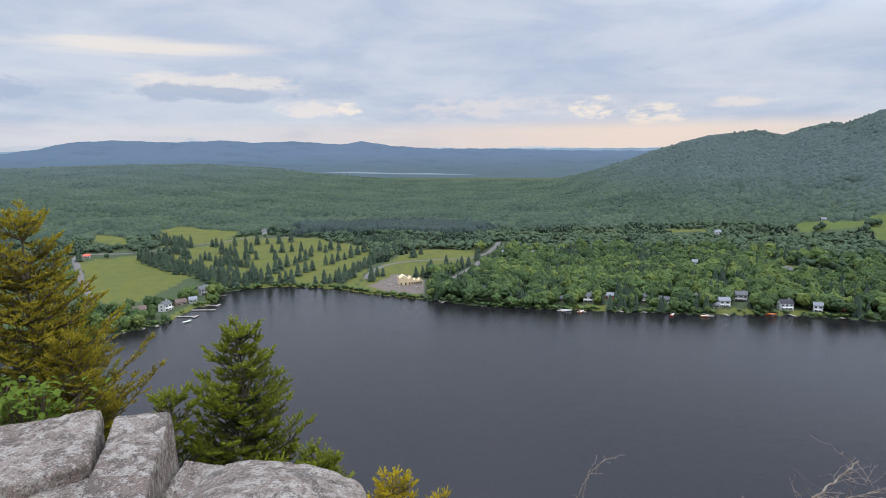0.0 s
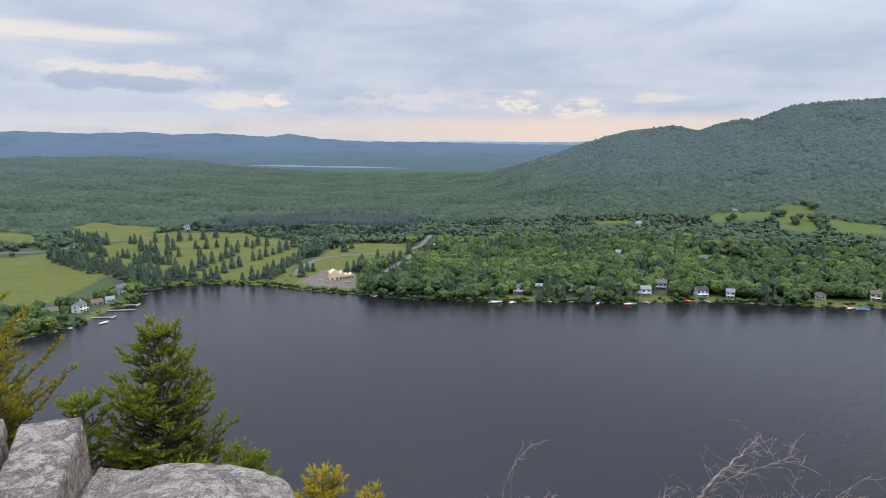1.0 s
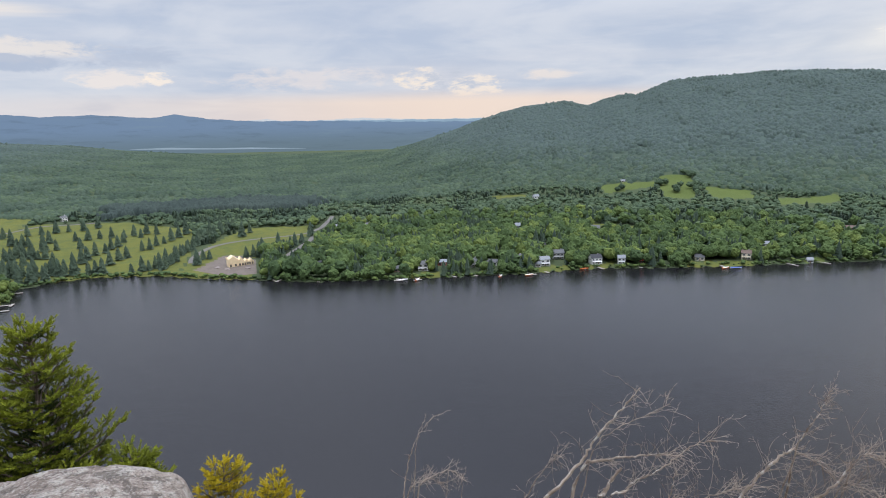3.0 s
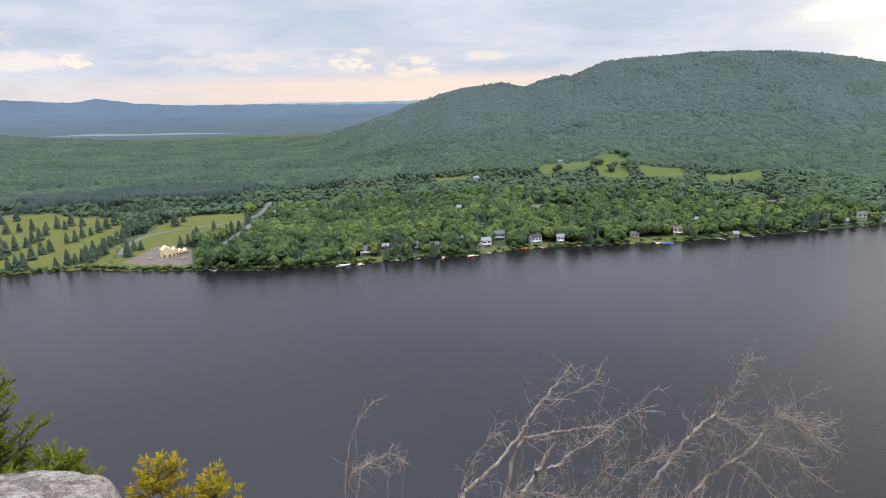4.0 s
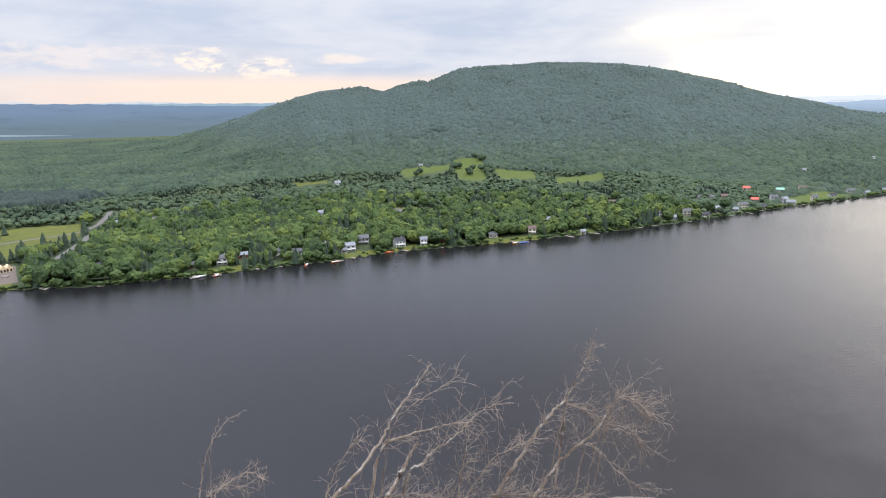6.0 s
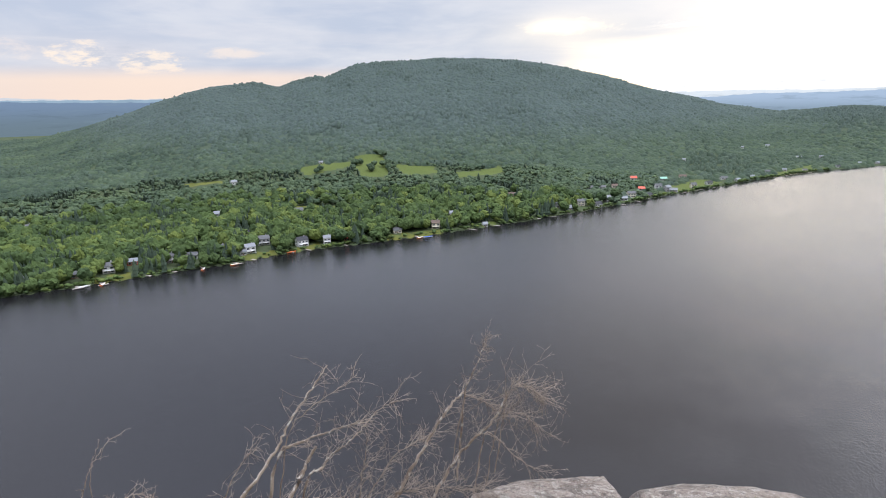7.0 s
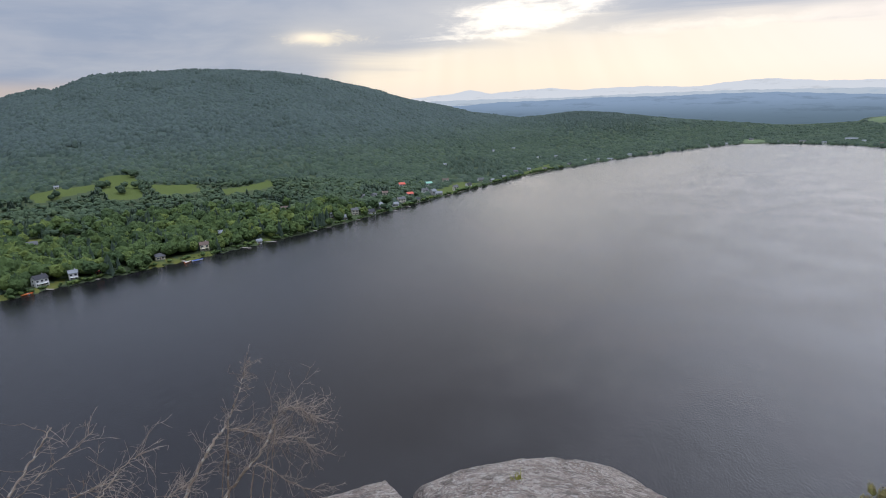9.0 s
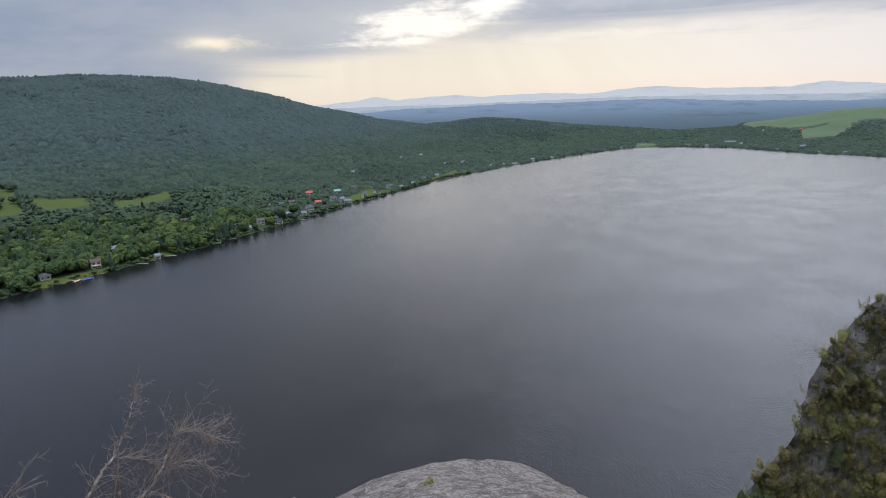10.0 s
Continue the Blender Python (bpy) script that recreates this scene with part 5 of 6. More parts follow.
PLANTED_C = [(-24.42, 826), (-23.8, 822), (-23.06, 791), (-22.16, 731), (-21.41, 770), (-20.77, 863), (-20.0, 810), (-19.79, 762), (-19.27, 801), (-18.89, 757), (-17.97, 755), (-17.52, 804), (-17.13, 756), (-15.73, 804), (-15.51, 750), (-14.87, 807), (-18.89, 875), (-17.97, 880), (-16.97, 886), (-16.12, 888), (-15.09, 888), (-20.56, 725), (-20.18, 696), (-19.44, 694), (-17.47, 659), (-16.8, 646), (-16.15, 622), (-15.13, 692), (-15.58, 674), (-18.2, 615), (-19.13, 613), (-19.95, 614), (-20.83, 632), (-21.31, 639), (-22.08, 667), (-30.97, 816)]


def build_planted():
    kinds = []
    for s in range(4):
        base = empty("spruce", pose(0, 0, -50 - s), "dark green spruce planted in a mown meadow", "spruce", "spruces planted in the meadow")
        v, f = cone_tree(40 + s, 10, 11)
        crown = array_mesh("crown", v * [17, 17, 13], f, CONIFER, np.full(len(v), 0.45 + 0.15 * s))
        crown.parent = base
        tv, tf = tube_arrays([(0, 0, -0.5), (0, 0, 2), (0, 0, 6)], [0.28, 0.2, 0.05], 6)
        trunk = array_mesh("trunk", tv, tf, TRUNK)
        trunk.parent = base
        kinds.append(base)
    def row(a0, r0, a1, r1, count):
        return [(a0 + (a1 - a0) * (k + rng.uniform(-0.3, 0.3)) / count, r0 + (r1 - r0) * k / count + rng.uniform(-6, 6)) for k in range(count)]

    hedge = row(-26.6, 800, -22.4, 690, 16) + row(-24.9, 905, -22.2, 850, 9) + row(-24.6, 935, -22.8, 880, 7) + row(-22.4, 690, -19.6, 640, 10) + row(-21.8, 655, -16.5, 622, 14) + row(-19.8, 740, -17.6, 700, 5) + row(-8.2, 850, -2.0, 842, 18)
    hedge += [(a + 0.32, d + 6) for a, d in PLANTED_B[:14]] + [(a + 0.1, d + 9) for a, d in PLANTED_B[22:28]] + [(a + 0.35, d - 5) for a, d in PLANTED_C[:9]]
    for i, (az, r) in enumerate(PLANTED_A + PLANTED_B + PLANTED_C + hedge):
        x, y = spot(az, r)
        k = rng.uniform(0.7, 1.15)
        m = pose(x, y, float(height(x, y)), 0, 0, rng.uniform(0, 360)) @ Matrix.Diagonal((k, k, k * rng.uniform(0.9, 1.15), 1))
        if i < 4:
            kinds[i].matrix_world = m
        else:
            copy_thing(kinds[i % 4], m)


build_planted()

# ---- the lookout: granite blocks ----
def boulder(name, top, low, cuts, rounding, rough, dome, label, group, crest=0.0):
    """A worn block between four upper and four lower corners."""
    bm = bmesh.new()
    bmesh.ops.create_cube(bm, size=2.0)
    bmesh.ops.subdivide_edges(bm, edges=bm.edges, cuts=cuts, use_grid_fill=True)
    t, b = [Vector(p) for p in top], [Vector(p) for p in low]
    size = sum(((t[i] - t[i - 1]).length for i in range(4)), 0.0) / 8
    inner = 1 - rounding
    for v in bm.verts:
        q = v.co.copy()
        core = Vector([max(-inner, min(inner, c)) for c in q])
        off = q - core
        if off.length > 1e-6:
            q = core + off.normalized() * min(off.length, rounding)
        u, w, h = (q.x + 1) / 2, (q.y + 1) / 2, (q.z + 1) / 2
        up = t[0] * (1 - u) * (1 - w) + t[1] * u * (1 - w) + t[2] * u * w + t[3] * (1 - u) * w
        dn = b[0] * (1 - u) * (1 - w) + b[1] * u * (1 - w) + b[2] * u * w + b[3] * (1 - u) * w
        up.z += dome * (1 - (2 * u - 1) ** 2) * (1 - (2 * w - 1) ** 2) + crest * (1 - (2 * u - 1) ** 2)
        v.co = dn.lerp(up, h)
    bm.normal_update()
    moves = []
    for v in bm.verts:
        p = v.co / size
        k = noise.noise(p * 1.3) * 0.6 + noise.noise(p * 3.7) * 0.3 + noise.noise(p * 9) * 0.16 + noise.noise(p * 21) * 0.09
        crack = abs(noise.noise(p * 2.1 + Vector((7, 3, 1))))
        k -= 0.5 * max(0.0, 0.06 - crack) / 0.06
        moves.append(v.normal * k * rough * size)
    for v, m in zip(bm.verts, moves):
        v.co += m
    ob = mesh_object(name, bm, ROCK, None, True)
    return tagged(ob, label, "boulder", group)


G = "granite blocks of the lookout"
boulder("boulder", [(-1.77, 1.38, 129.01), (-1.175, 1.90, 128.99), (-1.365, 2.33, 129.0), (-2.24, 1.84, 129.0)],
        [(-1.77, 1.36, 127.6), (-1.2, 1.92, 127.4), (-1.36, 2.4, 127.2), (-2.3, 2.0, 127.2)], 46, 0.04, 0.035, 0.0, "flat pale grey granite block with lichen at the cliff edge", G)
boulder("boulder", [(-1.7, 0.9, 128.93), (-0.93, 1.35, 128.90), (-1.12, 1.98, 128.94), (-1.9, 1.5, 128.945)],
        [(-1.7, 0.7, 127.6), (-0.9, 1.2, 127.6), (-1.1, 2.0, 127.4), (-1.9, 1.6, 127.4)], 46, 0.035, 0.03, 0.0, "low pale grey granite slab below a crack", G)
boulder("boulder", [(-1.07, 1.62, 128.97), (-0.86, 1.58, 128.975), (-1.07, 2.29, 129.005), (-1.275, 2.26, 129.0)],
        [(-1.07, 1.6, 127.6), (-0.82, 1.55, 127.6), (-0.98, 2.3, 127.3), (-1.27, 2.3, 127.3)], 40, 0.07, 0.035, 0.0, "narrow upright grey granite block between cracks", G)
boulder("boulder", [(-1.03, 1.75, 128.78), (-0.70, 1.75, 128.75), (-0.72, 2.16, 128.83), (-0.99, 2.2, 128.86)],
        [(-1.03, 1.7, 127.6), (-0.7, 1.7, 127.6), (-0.7, 2.3, 127.2), (-1.0, 2.3, 127.2)], 36, 0.12, 0.06, 0.0, "small grey granite block wedged behind larger ones", G)
boulder("boulder", [(-0.97, 1.1, 129.0), (-0.02, 1.1, 128.95), (-0.27, 1.99, 128.87), (-0.82, 2.08, 128.90)],
        [(-0.95, 1.0, 127.6), (0.1, 1.0, 127.6), (-0.15, 2.2, 127.2), (-0.8, 2.3, 127.2)], 48, 0.20, 0.04, 0.05, "rounded pale grey granite boulder speckled with lichen", G, 0.055)
boulder("boulder", [(2.2, 2.0, 127.95), (2.83, 1.25, 127.85), (3.20, 1.72, 127.74), (2.95, 2.14, 127.59)],
        [(2.2, 2.0, 123), (2.8, 1.2, 123), (3.4, 1.8, 121.5), (3.1, 2.3, 121.5)], 36, 0.13, 0.06, 0.03, "angular pale granite boulder on the brink above the lake", G)
boulder("boulder", [(2.95, 1.15, 127.76), (3.9, -0.6, 127.26), (5.70, 0.68, 126.57), (3.70, 1.97, 127.26)],
        [(2.9, 1.2, 123), (3.9, -0.6, 123), (5.8, 0.7, 121.0), (3.8, 2.0, 121.5)], 64, 0.16, 0.05, 0.02, "broad pale granite boulder on the brink above the lake", G, 0.195)


def grass_tuft(foot, size, label):
    g = np.random.default_rng(2)
    v, f = [], []
    for i in range(90):
        a, d = g.uniform(0, 6.283), g.uniform(0, size * 0.6)
        p = np.array([np.cos(a) * d * 1.6, np.sin(a) * d, -0.01])
        q = p + np.array([g.normal(0, 0.4), g.normal(0, 0.4), 1.0]) * size * g.uniform(0.5, 1.0)
        s = np.array([np.sin(a), np.cos(a), 0]) * 0.004
        v += [p - s, p + s, q]
        f.append((3 * i, 3 * i + 1, 3 * i + 2))
    ob = array_mesh("grass_tuft", np.array(v), np.array(f), MOSS)
    ob.location = foot
    tagged(ob, label, "grass")


# ---- spruces at the brink ----
def needle_mesh(name, shoots, tones, mat, count, length, width, seed):
    """Needles round every shoot; shoots: (n, 2, 3) of foot and tip."""
    g = np.random.default_rng(seed)
    p, q = shoots[:, 0], shoots[:, 1]
    n = len(p)
    axis = q - p
    axis /= np.linalg.norm(axis, axis=1, keepdims=True) + 1e-9
    side = np.cross(axis, g.normal(size=(n, 3)))
    side /= np.linalg.norm(side, axis=1, keepdims=True) + 1e-9
    other = np.cross(axis, side)
    u = np.linspace(0.0, 1.0, count)[None, :] + g.uniform(-0.03, 0.03, (n, count))
    ang = np.arange(count)[None, :] * 2.4 + g.uniform(-0.5, 0.5, (n, count))
    out = side[:, None] * np.cos(ang)[..., None] + other[:, None] * np.sin(ang)[..., None]
    foot = p[:, None] + (q - p)[:, None] * u[..., None]
    lean = 0.55 + 0.5 * u
    way = out * (1.1 - 0.6 * u)[..., None] + axis[:, None] * lean[..., None]
    way /= np.linalg.norm(way, axis=2, keepdims=True)
    tip = foot + way * (length * g.uniform(0.75, 1.15, (n, count)))[..., None]
    cross = np.cross(way, axis[:, None] + g.normal(0, 0.4, (n, count, 3)))
    cross /= np.linalg.norm(cross, axis=2, keepdims=True) + 1e-9
    a, b = foot + cross * width, foot - cross * width
    v = np.stack([a, b, tip], 2).reshape(-1, 3)
    f = np.arange(len(v)).reshape(-1, 3)
    return array_mesh(name, v, f, mat, np.repeat(np.clip(tones, 0, 1), count * 3))


def young_spruce(name, foot, top, radius, mat, seed, label, whorls=16, bare=0.12, shoot=0.05, per=9, count=19):
    g = np.random.default_rng(seed)
    foot, top = np.array(foot, float), np.array(top, float)
    tall = np.linalg.norm(top - foot)
    base = empty(name, pose(*foot), label, "spruce")
    shoots, tones, wood_runs = [], [], []

    def fan(p, way, length, tone, arms):
        """A leading shoot with shorter ones fanned round its foot."""
        way = way / np.linalg.norm(way)
        side = np.cross(way, [0, 0, 1.0])
        side /= np.linalg.norm(side) + 1e-9
        shoots.append((p, p + way * length))
        tones.append(tone)
        for i in range(arms):
            s = (-1, 1, -0.6, 0.6)[i % 4] * g.uniform(0.7, 1.1)
            w = way + side * s + np.array([0, 0, g.uniform(-0.1, 0.35)])
            shoots.append((p, p + w / np.linalg.norm(w) * length * g.uniform(0.6, 0.95)))
            tones.append(tone + g.uniform(-0.15, 0.1))

    for w in range(whorls):
        t = bare + (1 - bare) * (w + g.uniform(-0.3, 0.3)) / whorls
        t = min(max(t, 0.02), 0.96)
        c = foot + (top - foot) * t
        spread = radius * (1 - t) ** 0.75 * g.uniform(0.85, 1.1)
        for k in range(per):
            a = 6.283 * (k + g.uniform(-0.45, 0.45)) / per + w * 0.7
            length = (spread + 0.03) * g.uniform(0.6, 1.12) * (1 + 0.35 * noise.noise(Vector((math.cos(a) * 1.6, math.sin(a) * 1.6, t * 5 + seed))))
            out = np.array([np.cos(a), np.sin(a), 0.0])
            rise = 0.6 * t - 0.04 + g.uniform(-0.18, 0.22)
            steps = max(2, int(length / 0.045))
            pts = [c + out * length * u + np.array([0, 0, length * (rise * u + 0.42 * u * u - 0.12 * u)]) + g.normal(0, 0.004, 3) for u in np.linspace(0, 1, steps + 1)]
            wood_runs.append((np.array(pts), np.linspace(0.004 + 0.008 * (1 - t), 0.0018, steps + 1)))
            for i in range(1, steps + 1):
                u = i / steps
                fwd = pts[i] - pts[i - 1]
                fwd /= np.linalg.norm(fwd)
                young = 0.12 + 0.68 * u ** 1.3 + 0.2 * t + g.uniform(-0.2, 0.25)
                for s in (-1, 1):
                    sd = np.cross(fwd, [0, 0, 1.0]) * s
                    way = fwd * 0.8 + sd * g.uniform(0.6, 1.0) + np.array([0, 0, g.uniform(-0.2, 0.35)])
                    reach = shoot * g.uniform(0.7, 1.25) * (1.25 - 0.4 * u)
                    fan(pts[i], way, reach, young, 1)
                    if length > 0.13 and i < steps:
                        q = pts[i] + way / np.linalg.norm(way) * reach * 0.9
                        fan(q, way + fwd * 0.3, reach * 0.85, young + 0.2, 2)
            fan(pts[-1], pts[-1] - pts[-2], shoot * 1.1, 0.85 + 0.15 * g.random(), 3)
    for i in range(3):
        fan(top - [0, 0, 0.05 * i + 0.02], np.array([g.normal(0, 0.15), g.normal(0, 0.15), 1.0]), shoot * 1.3, 0.9, 3)
    crown = needle_mesh("crown", np.array(shoots) - foot, np.array(tones), mat, count, 0.0125, 0.0031, seed)
    crown.parent = base
    root = min(foot[2] - 0.8, max(float(height(foot[0], foot[1])) - 0.4, foot[2] - 8))
    stem = (np.linspace([foot[0], foot[1], root], top, 9) - foot, np.linspace(0.012 + tall * 0.018, 0.003, 9))
    trunk = tubes("trunk", [stem] + [(p - foot, r) for p, r in wood_runs], SPRUCE_BARK, 5)
    trunk.parent = base
    return base


young_spruce("young_spruce", (-0.915, 2.60, 128.02), (-0.95, 2.766, 129.17), 0.38, SPRUCE_GREEN, 3, "bushy green young spruce with bright tips beyond the rocks", 17, 0.1, per=9)
young_spruce("young_spruce", (-1.2, 2.5, 128.3), (-1.16, 2.48, 128.98), 0.19, SPRUCE_GREEN, 5, "small green spruce beside a larger one", 9, 0.1, per=8)
young_spruce("young_spruce", (-0.74, 2.40, 128.2), (-0.72, 2.40, 128.70), 0.14, SPRUCE_GREEN, 15, "low green spruce behind a boulder", 8, 0.1, per=8)
young_spruce("young_spruce", (-0.53, 2.3, 128.4), (-0.50, 2.28, 128.80), 0.10, SPRUCE_GREEN, 6, "low green spruce tip behind a boulder", 8, 0.1)
young_spruce("young_spruce", (-0.28, 2.98, 127.9), (-0.275, 2.99, 128.33), 0.15, SPRUCE_GOLD, 8, "small golden-green spruce top at the cliff edge", 6, 0.2, per=6)
young_spruce("young_spruce", (-0.05, 2.95, 127.85), (-0.03, 2.95, 128.19), 0.12, SPRUCE_GOLD, 9, "small golden-green spruce top at the cliff edge", 5, 0.2, per=6)
young_spruce("young_spruce", (-2.12, 3.05, 127.5), (-2.2, 3.19, 129.70), 0.72, SPRUCE_OLIVE, 12, "tall olive-green spruce at the edge of the lookout", 22, 0.12, per=10, count=15)
young_spruce("young_spruce", (-1.78, 2.85, 127.6), (-1.83, 2.9, 129.12), 0.36, SPRUCE_OLIVE, 16, "olive-green spruce beside a taller one", 17, 0.12, per=9)
young_spruce("young_spruce", (-2.78, 4.45, 126.6), (-2.84, 4.5, 129.12), 0.6, SPRUCE_GREEN, 14, "dark green spruce behind the olive one", 18, 0.12, per=8, count=18)


def leafy_bush(foot, spread, count, seed, label):
    g = np.random.default_rng(seed)
    base = empty("leafy_bush", pose(*foot), label, "bush")
    runs, vs, fs = [], [], []
    for i in range(count):
        tip = np.array([g.normal(0, spread * 0.45), g.normal(0, spread * 0.45), g.uniform(0.25, 1.0) * spread * 1.4])
        if i % 5 == 0:
            runs.append((np.array([(0, 0, -0.1), tip * 0.5 + g.normal(0, 0.01, 3), tip]), [0.005, 0.003, 0.0015]))
        a = g.uniform(0, 6.283)
        out = np.array([np.cos(a), np.sin(a), g.uniform(-0.5, 0.3)])
        out /= np.linalg.norm(out)
        side = np.cross(out, [0, 0, 1.0])
        side /= np.linalg.norm(side)
        up = np.cross(side, out)
        ln, wd = g.uniform(0.026, 0.045), g.uniform(0.010, 0.016)
        rows = []
        for u, k in ((0, 0.1), (0.25, 0.85), (0.5, 1.0), (0.78, 0.6), (1.0, 0.03)):
            mid = tip + out * ln * u - up * ln * 0.25 * u * u
            rows.append([mid - side * wd * k + up * wd * 0.3 * k, mid, mid + side * wd * k + up * wd * 0.3 * k])
        n = len(vs)
        for r in rows:
            vs.extend(r)
        for j in range(4):
            for k in range(2):
                p = n + j * 3 + k
                fs.append((p, p + 1, p + 4, p + 3))
    leaves = array_mesh("leaves", np.array(vs), np.array(fs), LEAF, None, True)
    leaves.parent = base
    tagged(leaves, kind="stuff")
    stems = tubes("stem", runs, SPRUCE_BARK, 4)
    stems.parent = base


leafy_bush((-1.80, 2.52, 128.70), 0.24, 330, 3, "bright green leafy bush beside the granite blocks")
leafy_bush((-1.98, 2.5, 128.72), 0.22, 240, 4, "bright green leafy bush beside the granite blocks")


# ---- the dead tree leaning over the brink ----
def seen_from_eye(az, el, d):
    """A place by its bearing, its height in degrees and its level distance from the lookout."""
    x, y = spot(az, d)
    return np.array([x, y, EYE + d * math.tan(math.radians(el))])


# limbs: level distance at foot and tip, thickness at foot and tip, twigs, spread of their lengths, then (bearing, height) along it
DEAD_LIMBS = [
    (2.30, 2.55, 0.0145, 0.0030, 16, 0.14, [(24.78, -35.10), (26.19, -34.25), (28.52, -32.50), (30.53, -30.34), (31.59, -28.61), (33.21, -26.57), (34.61, -24.96), (35.67, -23.65)]),
    (2.44, 2.60, 0.0100, 0.0028, 26, 0.17, [(30.47, -30.34), (33.02, -29.93), (35.25, -29.40), (37.48, -28.83), (39.69, -28.66)]),
    (2.46, 2.62, 0.0045, 0.0018, 12, 0.13, [(31.55, -28.71), (33.67, -27.28), (35.88, -26.04), (38.36, -24.65)]),
    (2.30, 2.40, 0.0170, 0.0085, 6, 0.12, [(30.67, -35.65), (31.39, -34.60), (32.59, -33.09), (33.37, -31.75), (34.37, -30.39)]),
    (2.36, 2.50, 0.0085, 0.0022, 22, 0.15, [(33.35, -32.53), (34.87, -32.32), (35.39, -31.41), (37.33, -30.43), (39.05, -29.11), (40.74, -27.47), (42.40, -26.96)]),
    (2.55, 2.80, 0.0165, 0.0060, 22, 0.20, [(41.36, -35.96), (41.90, -34.93), (42.73, -33.48), (44.58, -31.11), (45.76, -29.17), (47.63, -26.92), (48.51, -26.24)]),
    (2.80, 2.90, 0.0062, 0.0020, 34, 0.09, [(48.51, -26.24), (49.42, -24.43), (50.20, -22.61), (50.46, -21.41)]),
    (2.80, 2.95, 0.0040, 0.0016, 20, 0.20, [(48.51, -26.34), (50.00, -26.82), (51.61, -27.73), (52.95, -28.64)]),
    (2.60, 2.90, 0.0140, 0.0055, 24, 0.20, [(45.10, -35.83), (45.66, -34.79), (46.96, -32.92), (48.56, -30.88), (50.57, -29.32), (51.94, -27.89), (52.67, -25.92)]),
    (2.90, 3.00, 0.0042, 0.0016, 40, 0.20, [(52.67, -25.97), (53.62, -25.25), (54.92, -25.60), (55.82, -26.44)]),
    (2.78, 2.92, 0.0050, 0.0016, 18, 0.17, [(50.59, -29.23), (52.07, -30.21), (53.57, -31.42), (55.09, -32.14), (56.29, -32.87)]),
    (2.86, 2.98, 0.0040, 0.0016, 24, 0.19, [(51.93, -27.89), (53.12, -27.68), (54.54, -27.90), (55.45, -28.82)]),
    (2.40, 2.48, 0.0060, 0.0016, 16, 0.12, [(24.44, -35.08), (24.96, -34.13), (25.87, -32.44), (26.83, -31.31), (27.71, -30.37), (28.29, -30.38)]),
    (2.45, 2.55, 0.0070, 0.0024, 26, 0.15, [(37.86, -35.96), (38.27, -34.86), (38.39, -33.51), (38.87, -31.77), (39.22, -30.03)]),
    (2.50, 2.70, 0.0060, 0.0018, 30, 0.16, [(38.20, -35.75), (39.94, -33.74), (41.76, -31.47), (43.58, -30.58), (45.34, -29.86)]),
    (2.75, 2.92, 0.0055, 0.0016, 4, 0.08, [(12.27, -33.00), (12.57, -32.09), (13.09, -30.29), (13.78, -28.92), (14.62, -27.87), (15.50, -27.17), (16.28, -26.94)]),
    (2.84, 2.90, 0.0030, 0.0014, 0, 0.05, [(13.80, -28.74), (14.28, -27.94), (14.69, -27.20), (14.61, -26.91)]),
    (2.60, 2.78, 0.0060, 0.0020, 14, 0.12, [(13.82, -33.11), (14.61, -32.42), (15.86, -32.02), (16.97, -31.61), (17.90, -32.01), (18.45, -32.15)]),
    (2.75, 2.78, 0.0028, 0.0014, 0, 0.05, [(16.92, -31.61), (17.22, -31.09), (17.46, -30.69)]),
    (2.78, 2.80, 0.0028, 0.0014, 0, 0.05, [(18.45, -32.15), (18.75, -31.76), (18.73, -31.36)]),
    (2.62, 2.70, 0.0040, 0.0016, 26, 0.11, [(12.78, -33.31), (13.84, -32.52), (15.20, -32.46), (16.47, -32.80)]),
    (2.42, 2.62, 0.0050, 0.0018, 44, 0.19, [(28.17, -35.70), (30.43, -35.01), (32.68, -34.62), (35.50, -34.83), (38.34, -35.33)]),
    (2.52, 2.78, 0.0050, 0.0018, 56, 0.22, [(38.45, -36.20), (41.32, -34.86), (44.15, -34.24), (47.54, -34.23), (50.88, -34.31)]),
]


